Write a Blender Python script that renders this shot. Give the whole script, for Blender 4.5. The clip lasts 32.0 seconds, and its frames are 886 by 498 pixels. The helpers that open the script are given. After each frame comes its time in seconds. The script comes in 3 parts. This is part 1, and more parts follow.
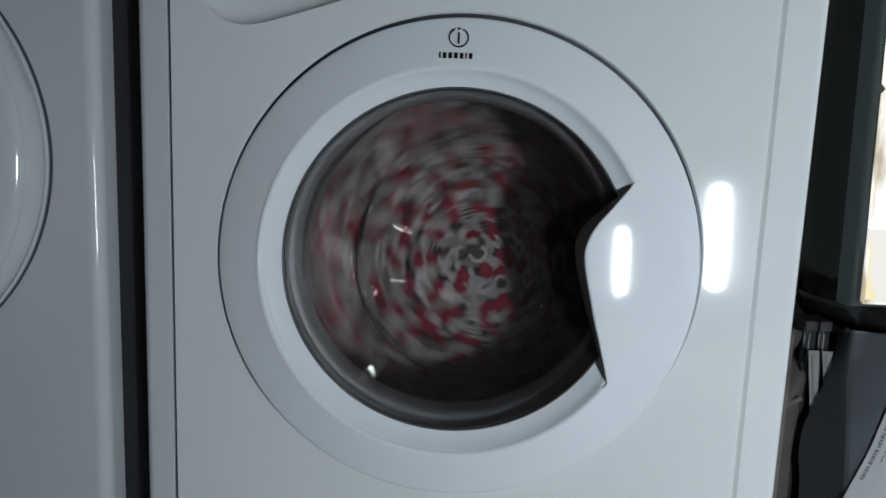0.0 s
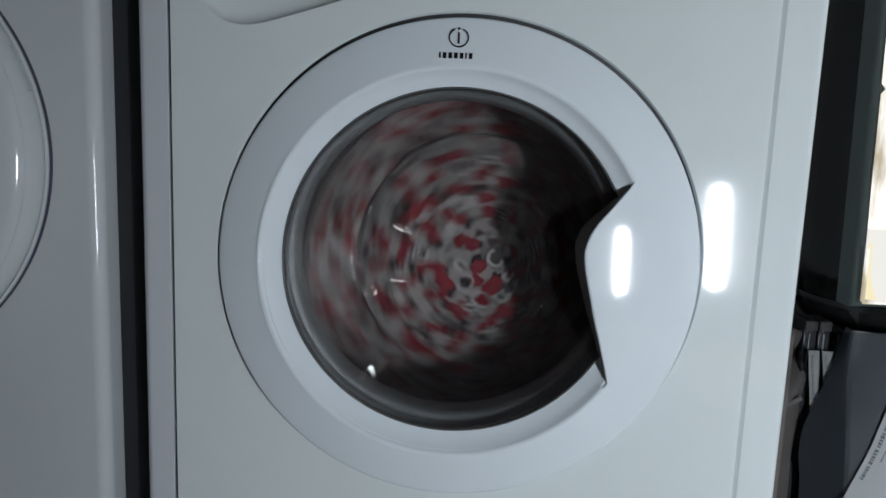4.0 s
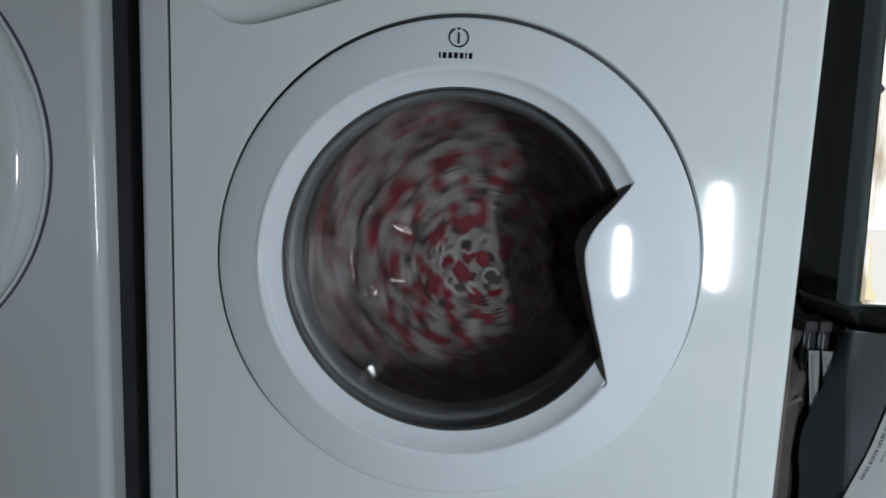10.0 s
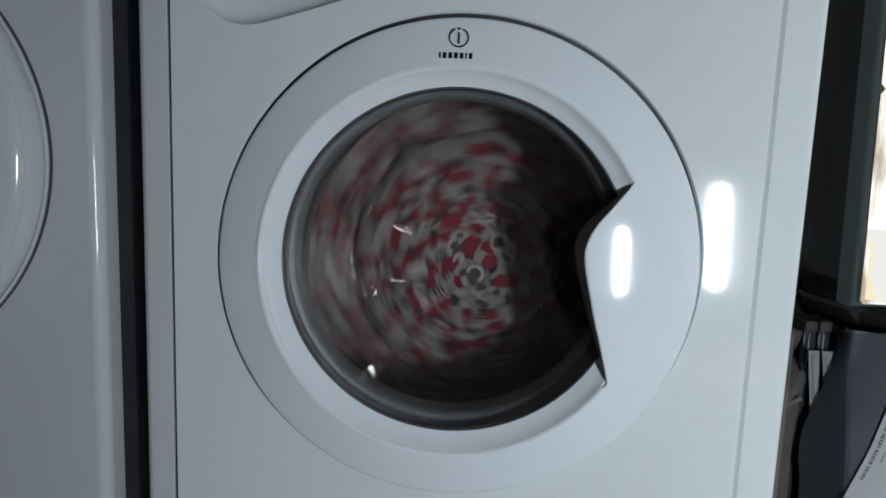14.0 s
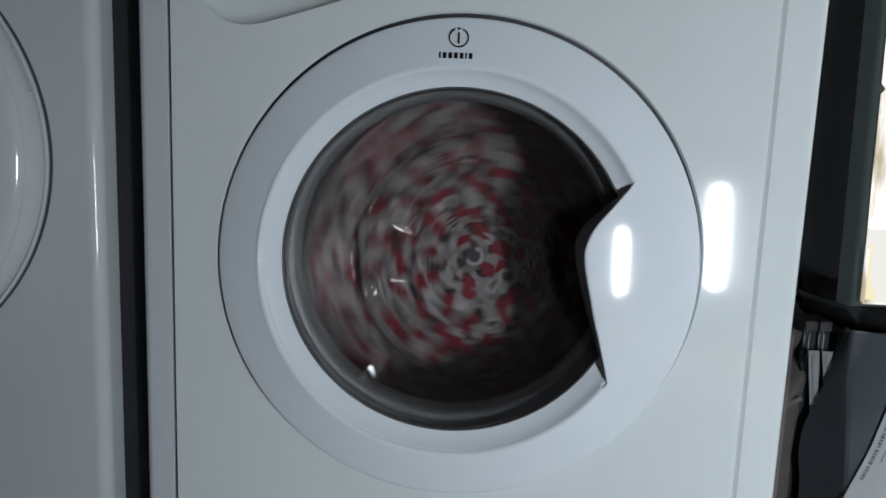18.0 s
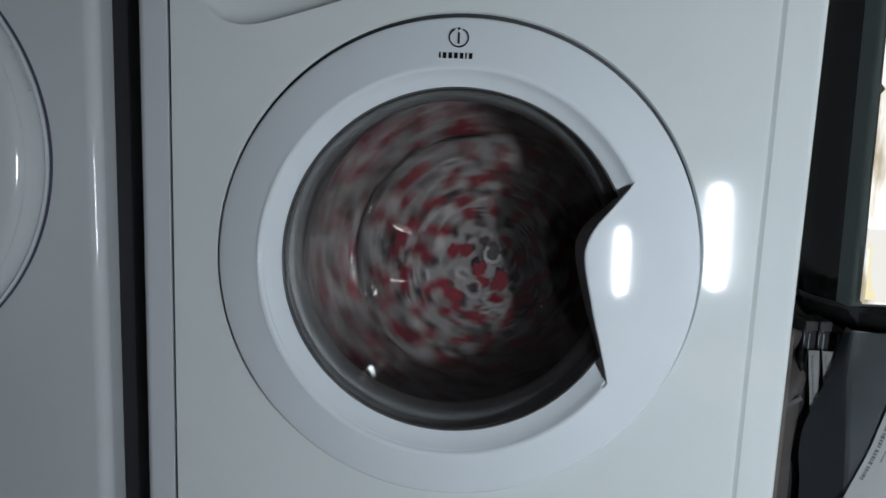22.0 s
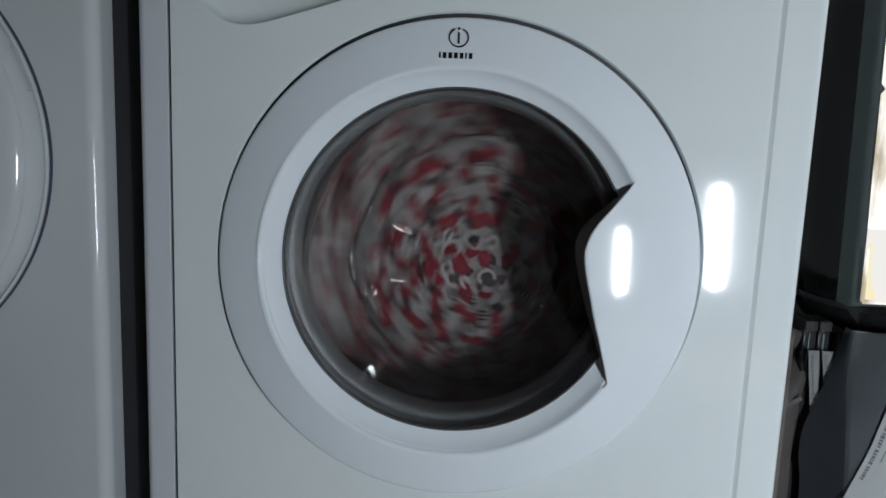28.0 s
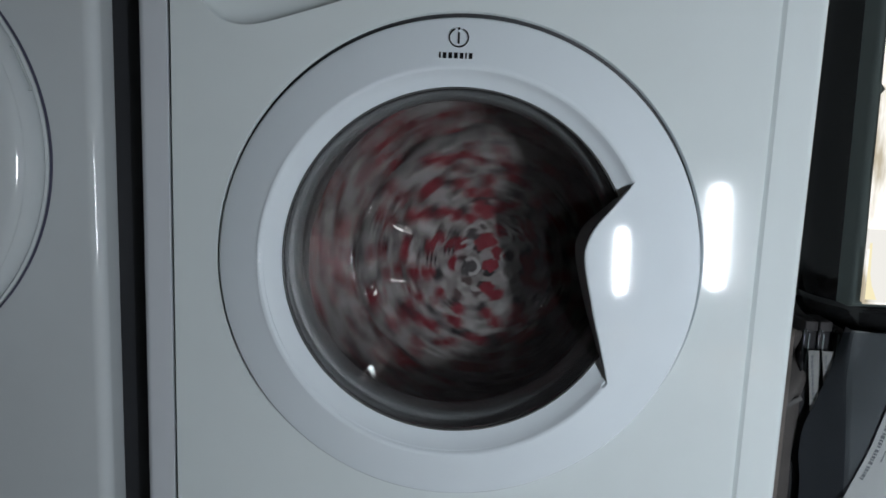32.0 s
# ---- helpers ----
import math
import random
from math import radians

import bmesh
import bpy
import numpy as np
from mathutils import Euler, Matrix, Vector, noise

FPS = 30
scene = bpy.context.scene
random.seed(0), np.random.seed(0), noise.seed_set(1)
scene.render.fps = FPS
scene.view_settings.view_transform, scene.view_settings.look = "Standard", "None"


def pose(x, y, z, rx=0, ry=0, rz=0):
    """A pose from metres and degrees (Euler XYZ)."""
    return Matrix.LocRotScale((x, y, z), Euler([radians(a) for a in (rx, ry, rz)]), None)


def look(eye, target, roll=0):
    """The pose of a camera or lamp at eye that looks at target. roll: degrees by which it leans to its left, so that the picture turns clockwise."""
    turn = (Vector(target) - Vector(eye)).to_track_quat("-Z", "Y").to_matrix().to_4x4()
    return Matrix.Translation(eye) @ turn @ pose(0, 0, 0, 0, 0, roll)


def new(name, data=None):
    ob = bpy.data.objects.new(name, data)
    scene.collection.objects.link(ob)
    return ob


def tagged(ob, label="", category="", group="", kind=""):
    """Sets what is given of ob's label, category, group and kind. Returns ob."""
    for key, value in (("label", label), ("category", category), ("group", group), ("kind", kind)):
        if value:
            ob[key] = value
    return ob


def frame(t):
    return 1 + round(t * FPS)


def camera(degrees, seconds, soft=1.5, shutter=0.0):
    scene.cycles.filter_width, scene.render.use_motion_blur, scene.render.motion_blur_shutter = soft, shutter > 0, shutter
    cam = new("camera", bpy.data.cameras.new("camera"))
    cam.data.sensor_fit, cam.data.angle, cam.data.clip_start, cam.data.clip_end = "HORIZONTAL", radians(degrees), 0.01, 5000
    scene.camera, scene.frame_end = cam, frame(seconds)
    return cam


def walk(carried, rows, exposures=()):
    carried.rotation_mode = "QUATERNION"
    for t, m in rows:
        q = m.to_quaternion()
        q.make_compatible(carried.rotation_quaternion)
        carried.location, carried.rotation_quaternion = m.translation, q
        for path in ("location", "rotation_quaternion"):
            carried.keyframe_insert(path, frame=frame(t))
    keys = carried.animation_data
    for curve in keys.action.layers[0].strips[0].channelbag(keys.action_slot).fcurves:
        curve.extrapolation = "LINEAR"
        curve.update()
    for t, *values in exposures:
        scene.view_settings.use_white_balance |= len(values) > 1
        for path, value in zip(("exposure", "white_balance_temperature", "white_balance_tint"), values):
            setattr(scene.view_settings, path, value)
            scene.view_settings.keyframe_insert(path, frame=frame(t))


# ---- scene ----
cam = camera(60, 32.0, soft=1.6, shutter=0.52)
EYE = (-0.0144, -0.6811, 0.5532)
AIM = look(EYE, (EYE[0], EYE[1] + math.cos(radians(9.06)), EYE[2] - math.sin(radians(9.06))), 2.25)
walk(cam, [(0.0, AIM), (32.0, AIM)], [(0.0, 0.0), (32.0, 0.0)])

# ---- world and light ----
world = bpy.data.worlds.new("world")
scene.world = world
world.use_nodes = True
wn = world.node_tree
sky = wn.nodes.new("ShaderNodeTexSky")
sky.sky_type, sky.sun_disc = "NISHITA", False
sky.sun_elevation, sky.sun_rotation = radians(35), radians(140)
wn.nodes["Background"].inputs["Strength"].default_value = 0.1
wn.links.new(sky.outputs[0], wn.nodes["Background"].inputs["Color"])


def area_lamp(name, m, sx, sy, watts, colour):
    data = bpy.data.lights.new(name, "AREA")
    data.shape, data.size, data.size_y, data.energy, data.color = "RECTANGLE", sx, sy, watts, colour
    ob = new(name, data)
    ob.matrix_world = m
    return ob


# daylight in the opening of the small high window in the side wall
area_lamp("window_daylight", look((1.385, -1.285, 2.045), (0.385, -1.285, 2.045), 20.7), 0.045, 0.27, 0.685, (0.86, 0.95, 1.05))
# daylight through the low narrow pane in the rear wall
area_lamp("low_pane_daylight", look((0.713, -1.340, 0.288), (1.033, 0.0, 0.173), 5), 0.022, 0.258, 16.6, (0.88, 0.95, 1.03))


# ---- materials ----
def material(name, colour, rough=0.4, metal=0.0, coat=0.0, grain=0.06, grain_scale=60.0, bump=0.02, bump_scale=300.0, spec=0.5):
    """A surface with tonal variation at two scales and fine relief, in metres."""
    m = bpy.data.materials.new(name)
    m.use_nodes = True
    nt = m.node_tree
    b = nt.nodes["Principled BSDF"]
    b.inputs["Roughness"].default_value = rough
    b.inputs["Metallic"].default_value = metal
    b.inputs["Coat Weight"].default_value = coat
    b.inputs["Coat Roughness"].default_value = 0.05
    b.inputs["Specular IOR Level"].default_value = spec
    tc = nt.nodes.new("ShaderNodeTexCoord")
    n1 = nt.nodes.new("ShaderNodeTexNoise")
    n1.inputs["Scale"].default_value, n1.inputs["Detail"].default_value = grain_scale, 4
    n2 = nt.nodes.new("ShaderNodeTexNoise")
    n2.inputs["Scale"].default_value, n2.inputs["Detail"].default_value = grain_scale / 9.0, 3
    for n in (n1, n2):
        nt.links.new(tc.outputs["Object"], n.inputs["Vector"])
    add = nt.nodes.new("ShaderNodeMath")
    nt.links.new(n1.outputs["Fac"], add.inputs[0])
    nt.links.new(n2.outputs["Fac"], add.inputs[1])
    ramp = nt.nodes.new("ShaderNodeMapRange")
    ramp.inputs["From Min"].default_value, ramp.inputs["From Max"].default_value = 0.6, 1.4
    ramp.inputs["To Min"].default_value, ramp.inputs["To Max"].default_value = 1.0 - grain, 1.0
    nt.links.new(add.outputs[0], ramp.inputs["Value"])
    mix = nt.nodes.new("ShaderNodeVectorMath")
    mix.operation = "SCALE"
    mix.inputs[0].default_value = colour
    nt.links.new(ramp.outputs[0], mix.inputs["Scale"])
    nt.links.new(mix.outputs[0], b.inputs["Base Color"])
    if bump:
        n3 = nt.nodes.new("ShaderNodeTexNoise")
        n3.inputs["Scale"].default_value, n3.inputs["Detail"].default_value = bump_scale, 2
        nt.links.new(tc.outputs["Object"], n3.inputs["Vector"])
        bp = nt.nodes.new("ShaderNodeBump")
        bp.inputs["Strength"].default_value, bp.inputs["Distance"].default_value = bump, 0.002
        nt.links.new(n3.outputs["Fac"], bp.inputs["Height"])
        nt.links.new(bp.outputs[0], b.inputs["Normal"])
    return m


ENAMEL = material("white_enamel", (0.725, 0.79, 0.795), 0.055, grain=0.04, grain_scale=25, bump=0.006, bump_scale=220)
# same white enamel, darkened: the left frame's shade is put into the colour
ENAMEL_SHADED = material("white_enamel_shaded", (0.60, 0.635, 0.67), 0.10, grain=0.04, grain_scale=30, bump=0.015)
DOOR_WHITE = material("white_door_plastic", (0.77, 0.84, 0.885), 0.065, grain=0.03, grain_scale=25, bump=0.012, bump_scale=260)
NEIGHBOUR = material("white_appliance_paint", (0.60, 0.645, 0.66), 0.08, grain=0.05, grain_scale=22, bump=0.015)
RUBBER = material("grey_gasket_rubber", (0.15, 0.166, 0.168), 0.35, grain=0.15, grain_scale=60, bump=0.05)
DARK_PLASTIC = material("dark_grey_plastic", (0.075, 0.075, 0.082), 0.4, grain=0.15)
RIM_BLUE = material("blue_grey_rim", (0.055, 0.055, 0.095), 0.3, grain=0.15)
BLACK_PRINT = material("black_print", (0.010, 0.010, 0.012), 0.6, grain=0.1, bump=0, spec=0.15)
STEEL = material("drum_steel", (0.35, 0.35, 0.36), 0.35, metal=1.0, grain=0.12)
BLACK_GLOSS = material("black_gloss_plastic", (0.012, 0.0125, 0.013), 0.09, grain=0.2, bump=0.01, spec=0.45)
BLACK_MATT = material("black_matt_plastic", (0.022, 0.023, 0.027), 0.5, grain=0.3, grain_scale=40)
GREEN_GREY = material("grey_green_plastic", (0.10, 0.125, 0.12), 0.35, grain=0.15, grain_scale=30)
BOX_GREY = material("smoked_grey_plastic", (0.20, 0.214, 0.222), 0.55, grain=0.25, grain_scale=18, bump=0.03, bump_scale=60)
# darker copy of BOX_GREY: shade and dark contents of the receding side, as colour
FLANK_SHADE = material("smoked_plastic_shaded", (0.11, 0.116, 0.127), 0.5, grain=0.3, grain_scale=14, bump=0.03, bump_scale=60, spec=0.3)
CASE_DARK = material("dark_case_plastic", (0.026, 0.024, 0.025), 0.6, grain=0.25, spec=0.2)
CARD = material("grey_brown_fabric", (0.13, 0.112, 0.10), 0.8, grain=0.3, grain_scale=30, bump=0.08)
STRAP = material("pale_webbing", (0.15, 0.138, 0.13), 0.8, grain=0.2, grain_scale=40, bump=0.08)
PAPER = material("white_paper", (0.58, 0.575, 0.55), 0.8, grain=0.1, grain_scale=30, bump=0.03)
LABEL_PAPER = material("grey_label_paper", (0.30, 0.29, 0.27), 0.8, grain=0.12, grain_scale=30, bump=0.03)
INK = material("grey_ink", (0.2, 0.2, 0.21), 0.8, grain=0.2, bump=0)
RED_INK = material("red_ink", (0.45, 0.08, 0.07), 0.8, grain=0.2, bump=0)
PLINTH = material("dark_plinth_paint", (0.062, 0.050, 0.056), 0.6, grain=0.2, grain_scale=15)
RIM_BEAD = material("glossy_grey_bead", (0.10, 0.105, 0.105), 0.12, grain=0.1, bump=0.0)
HANDLE_GREY = material("grey_handle_plastic", (0.30, 0.285, 0.29), 0.45, grain=0.12)
WALL_BROWN = material("brown_wall_panelling", (0.24, 0.18, 0.14), 0.6, grain=0.25, grain_scale=15, bump=0.05)
WALL = material("grey_wall_paint", (0.35, 0.345, 0.335), 0.85, grain=0.08, grain_scale=12, bump=0.06, bump_scale=120)
FLOOR = material("brown_floor_covering", (0.12, 0.088, 0.066), 0.9, grain=0.3, grain_scale=14, bump=0.05, spec=0.1)
CEIL = material("ceiling_paint", (0.4, 0.4, 0.39), 0.9, grain=0.05, grain_scale=12, bump=0.05)
FRAME_WHITE = material("white_window_frame", (0.7, 0.7, 0.7), 0.4)


def glass_material(name, tint, rough=0.0, ior=1.45, veil=0.0):
    m = bpy.data.materials.new(name)
    m.use_nodes = True
    nt = m.node_tree
    b = nt.nodes["Principled BSDF"]
    b.inputs["Base Color"].default_value = (*tint, 1)
    b.inputs["Transmission Weight"].default_value = 1.0
    b.inputs["IOR"].default_value = ior
    tc = nt.nodes.new("ShaderNodeTexCoord")
    n = nt.nodes.new("ShaderNodeTexNoise")
    n.inputs["Scale"].default_value = 30
    nt.links.new(tc.outputs["Object"], n.inputs["Vector"])
    r = nt.nodes.new("ShaderNodeMapRange")
    r.inputs["To Min"].default_value, r.inputs["To Max"].default_value = rough, rough + 0.03
    nt.links.new(n.outputs["Fac"], r.inputs["Value"])
    nt.links.new(r.outputs[0], b.inputs["Roughness"])
    if veil:
        # faint uneven haze mixed into the glass to lift the blacks behind it
        haze_bsdf = nt.nodes.new("ShaderNodeBsdfDiffuse")
        haze_bsdf.inputs["Color"].default_value = (0.8, 0.72, 0.76, 1)
        veil_noise = nt.nodes.new("ShaderNodeTexNoise")
        veil_noise.inputs["Scale"].default_value, veil_noise.inputs["Detail"].default_value = 14, 5
        nt.links.new(tc.outputs["Object"], veil_noise.inputs["Vector"])
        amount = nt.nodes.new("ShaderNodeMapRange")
        amount.inputs["To Min"].default_value, amount.inputs["To Max"].default_value = veil * 0.4, veil * 1.6
        nt.links.new(veil_noise.outputs["Fac"], amount.inputs["Value"])
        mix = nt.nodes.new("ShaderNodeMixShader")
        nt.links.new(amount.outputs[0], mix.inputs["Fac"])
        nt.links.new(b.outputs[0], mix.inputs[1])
        nt.links.new(haze_bsdf.outputs[0], mix.inputs[2])
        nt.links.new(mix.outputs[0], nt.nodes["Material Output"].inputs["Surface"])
    return m


GLASS = glass_material("door_glass", (0.478, 0.472, 0.474), veil=0.006)
SMOKED = glass_material("smoked_clear_plastic", (0.60, 0.63, 0.66), 0.0, 1.02)
WINDOW_GLASS = glass_material("window_glass", (0.97, 0.98, 0.98))


def glow_material(name, colour, strength, patches=False):
    m = bpy.data.materials.new(name)
    m.use_nodes = True
    nt = m.node_tree
    nt.nodes.remove(nt.nodes["Principled BSDF"])
    e = nt.nodes.new("ShaderNodeEmission")
    e.inputs["Color"].default_value = (*colour, 1)
    e.inputs["Strength"].default_value = strength
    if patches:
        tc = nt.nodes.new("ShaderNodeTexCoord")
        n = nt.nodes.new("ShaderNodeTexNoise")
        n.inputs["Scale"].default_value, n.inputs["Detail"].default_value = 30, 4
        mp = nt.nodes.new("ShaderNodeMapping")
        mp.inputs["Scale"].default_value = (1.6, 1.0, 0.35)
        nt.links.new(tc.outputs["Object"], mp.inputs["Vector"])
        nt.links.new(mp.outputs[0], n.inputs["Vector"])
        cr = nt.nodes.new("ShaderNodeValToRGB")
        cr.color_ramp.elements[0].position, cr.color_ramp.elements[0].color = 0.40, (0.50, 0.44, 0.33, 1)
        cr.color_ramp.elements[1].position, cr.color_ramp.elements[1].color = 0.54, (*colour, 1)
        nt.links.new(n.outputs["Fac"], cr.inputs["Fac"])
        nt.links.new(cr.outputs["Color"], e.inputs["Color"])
    nt.links.new(e.outputs[0], nt.nodes["Material Output"].inputs["Surface"])
    return m


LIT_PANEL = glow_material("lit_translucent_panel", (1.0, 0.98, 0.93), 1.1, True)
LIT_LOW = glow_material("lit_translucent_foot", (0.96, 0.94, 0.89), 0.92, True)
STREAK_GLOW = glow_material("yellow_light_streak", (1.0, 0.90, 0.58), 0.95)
DAYLIGHT = glow_material("bright_daylight", (0.95, 0.98, 1.0), 4.5)


GLINT_GLOW = glow_material("glint_emitter", (1.0, 0.98, 0.94), 16.0)


def cloth_material(name, white_to, grey_to, red_to, scale, red=(0.19, 0.010, 0.020)):
    """Printed cotton: white, grey, red and black patches, with weave and wrinkles."""
    m = bpy.data.materials.new(name)
    m.use_nodes = True
    nt = m.node_tree
    b = nt.nodes["Principled BSDF"]
    b.inputs["Roughness"].default_value = 0.85
    b.inputs["Specular IOR Level"].default_value = 0.2
    tc = nt.nodes.new("ShaderNodeTexCoord")
    warp = nt.nodes.new("ShaderNodeTexNoise")
    warp.inputs["Scale"].default_value, warp.inputs["Detail"].default_value = 60, 3
    nt.links.new(tc.outputs["Object"], warp.inputs["Vector"])
    shift = nt.nodes.new("ShaderNodeVectorMath")
    shift.operation = "MULTIPLY_ADD"
    shift.inputs[1].default_value = (0.014, 0.014, 0.014)
    nt.links.new(warp.outputs["Color"], shift.inputs[0])
    nt.links.new(tc.outputs["Object"], shift.inputs[2])
    vor = nt.nodes.new("ShaderNodeTexVoronoi")
    vor.inputs["Scale"].default_value = scale
    nt.links.new(shift.outputs[0], vor.inputs["Vector"])
    sep = nt.nodes.new("ShaderNodeSeparateColor")
    nt.links.new(vor.outputs["Color"], sep.inputs[0])
    cr = nt.nodes.new("ShaderNodeValToRGB")
    cr.color_ramp.interpolation = "CONSTANT"
    els = cr.color_ramp.elements
    els[0].position, els[0].color = 0.0, (0.305, 0.295, 0.288, 1)
    els[1].position, els[1].color = white_to, (0.20, 0.188, 0.182, 1)
    e = els.new(grey_to)
    e.color = (*red, 1)
    e = els.new(red_to)
    e.color = (0.085, 0.055, 0.055, 1)
    nt.links.new(sep.outputs[0], cr.inputs["Fac"])
    weave = nt.nodes.new("ShaderNodeTexNoise")
    weave.inputs["Scale"].default_value, weave.inputs["Detail"].default_value = 160, 4
    nt.links.new(tc.outputs["Object"], weave.inputs["Vector"])
    wr = nt.nodes.new("ShaderNodeMapRange")
    wr.inputs["To Min"].default_value, wr.inputs["To Max"].default_value = 0.7, 1.1
    nt.links.new(weave.outputs["Fac"], wr.inputs["Value"])
    sc = nt.nodes.new("ShaderNodeVectorMath")
    sc.operation = "SCALE"
    nt.links.new(cr.outputs["Color"], sc.inputs[0])
    nt.links.new(wr.outputs[0], sc.inputs["Scale"])
    nt.links.new(sc.outputs[0], b.inputs["Base Color"])
    bp = nt.nodes.new("ShaderNodeBump")
    bp.inputs["Strength"].default_value, bp.inputs["Distance"].default_value = 0.4, 0.003
    nt.links.new(weave.outputs["Fac"], bp.inputs["Height"])
    nt.links.new(bp.outputs[0], b.inputs["Normal"])
    return m


PRINT = cloth_material("red_white_printed_cotton", 0.62, 0.90, 0.93, 100)
PRINT_WIDE = cloth_material("red_white_printed_cotton_faded", 0.40, 0.58, 0.78, 108, (0.21, 0.014, 0.024))
WHITE_PRINT = material("white_cloth_print", (0.40, 0.40, 0.385), 0.85, grain=0.15, bump=0.05)
RED_PRINT = material("red_cloth_print", (0.205, 0.011, 0.021), 0.85, grain=0.2, bump=0.05)
GREY_CLOTH_PRINT = material("dark_grey_cloth_print", (0.065, 0.060, 0.062), 0.85, grain=0.25, bump=0.05)
BLACK_CLOTH_PRINT = material("black_cloth_print", (0.02, 0.018, 0.02), 0.85, grain=0.2, bump=0.05)


# ---- mesh helpers ----
def smooth(bm, angle=35.0):
    for f in bm.faces:
        f.smooth = True
    for e in bm.edges:
        if len(e.link_faces) == 2 and e.calc_face_angle(0) > radians(angle):
            e.smooth = False
    return bm


def part(name, bm, mat, parent=None, label="", at=None, turn=True):
    if turn:
        bmesh.ops.recalc_face_normals(bm, faces=bm.faces)
    me = bpy.data.meshes.new(name)
    bm.to_mesh(me)
    bm.free()
    me.materials.append(mat)
    ob = new(name, me)
    if parent is not None:
        ob.parent = parent
    if at is not None:
        ob.matrix_basis = at
    if label:
        tagged(ob, label)
    return ob


def thing(name, m, label, category, group="", kind=""):
    ob = new(name)
    ob.empty_display_size = 0.05
    ob.matrix_basis = m
    return tagged(ob, label, category, group, kind)


def box_bm(x0, y0, z0, x1, y1, z1, bevel=0.0, seg=2):
    bm = bmesh.new()
    bmesh.ops.create_cube(bm, size=1.0)
    for v in bm.verts:
        v.co = Vector((x0 + (v.co.x + 0.5) * (x1 - x0), y0 + (v.co.y + 0.5) * (y1 - y0), z0 + (v.co.z + 0.5) * (z1 - z0)))
    if bevel:
        bmesh.ops.bevel(bm, geom=bm.edges[:], offset=bevel, segments=seg, profile=0.5, affect="EDGES")
        smooth(bm, 50)
    return bm


def lathe_bm(profile, steps=128, closed=False, a0=0.0, a1=360.0):
    """Turns (radius, y) points about the y axis."""
    bm = bmesh.new()
    full = abs(a1 - a0 - 360.0) < 1e-6
    count = steps if full else steps + 1
    rings = []
    for k in range(count):
        a = radians(a0 + (a1 - a0) * k / steps)
        rings.append([bm.verts.new((r * math.cos(a), y, r * math.sin(a))) for r, y in profile])
    n = len(profile)
    for k in range(steps):
        p, q = rings[k], rings[(k + 1) % count]
        for i in range(n if closed else n - 1):
            j = (i + 1) % n
            bm.faces.new((p[i], p[j], q[j], q[i]))
    bmesh.ops.remove_doubles(bm, verts=bm.verts, dist=1e-6)
    return smooth(bm)


def extrude_bm(points, y0, y1, bevel=0.0, seg=2):
    """A flat outline of (x, z) points, made thick from y0 (front) to y1 (back)."""
    bm = bmesh.new()
    front = [bm.verts.new((x, y0, z)) for x, z in points]
    back = [bm.verts.new((x, y1, z)) for x, z in points]
    n = len(points)
    face = bm.faces.new(front)
    bm.faces.new(back[::-1])
    for i in range(n):
        bm.faces.new((front[i], back[i], back[(i + 1) % n], front[(i + 1) % n]))
    if bevel:
        bmesh.ops.bevel(bm, geom=list(face.edges), offset=bevel, segments=seg, profile=0.5, affect="EDGES")
        smooth(bm, 50)
    return bm


def smooth_line(points, steps=6):
    """Catmull-Rom through open points."""
    pts = [points[0], *points, points[-1]]
    out = []
    for i in range(1, len(pts) - 2):
        p0, p1, p2, p3 = (Vector(p) for p in pts[i - 1:i + 3])
        for s in range(steps):
            t = s / steps
            out.append(tuple(0.5 * (2 * p1 + (p2 - p0) * t + (2 * p0 - 5 * p1 + 4 * p2 - p3) * t * t + (3 * p1 - p0 - 3 * p2 + p3) * t ** 3)))
    out.append(tuple(points[-1]))
    return out


# ---- room ----
floor = part("floor", box_bm(-2.0, -1.6, -0.1, 1.7, 0.9, 0.0), FLOOR)
tagged(floor, "brown floor covering of the laundry room", "floor", kind="structure")
ceiling = part("ceiling", box_bm(-2.0, -1.6, 2.4, 1.7, 0.9, 2.5), CEIL)
tagged(ceiling, "plain white painted ceiling", "ceiling", kind="structure")
tagged(part("wall_north", box_bm(-2.0, 0.75, 0.0, 1.7, 0.9, 2.4), WALL), "grey painted wall behind the machines", "wall", kind="structure")
tagged(part("wall_west", box_bm(-2.0, -1.35, 0.0, -1.85, 0.75, 2.4), WALL), "grey painted side wall", "wall", kind="structure")


def wall_with_opening(name, axis, at, thick, lo, hi, o0, o1, oz0, oz1, label, mat=None):
    """A wall across the given axis, pierced by one opening."""
    bm = bmesh.new()
    spans = [(lo, o0, 0.0, 2.4), (o1, hi, 0.0, 2.4), (o0, o1, 0.0, oz0), (o0, o1, oz1, 2.4)]
    for a, b, z0, z1 in spans:
        if z1 - z0 < 1e-4:
            continue
        piece = box_bm(a, at, z0, b, at + thick, z1) if axis == "y" else box_bm(at, a, z0, at + thick, b, z1)
        me = bpy.data.meshes.new("piece")
        piece.to_mesh(me)
        piece.free()
        bm.from_mesh(me)
        bpy.data.meshes.remove(me)
    return tagged(part(name, bm, mat or WALL), label, "wall", kind="structure")


wall_with_opening("wall_east", "x", 1.4, 0.15, -1.35, 0.75, -1.335, -1.095, 1.90, 2.24, "grey wall with a small high window")
wall_with_opening("wall_south", "y", -1.5, 0.15, -2.0, 1.55, 0.672, 0.790, 0.14, 0.44, "brown panelled wall with a low narrow pane", WALL_BROWN)


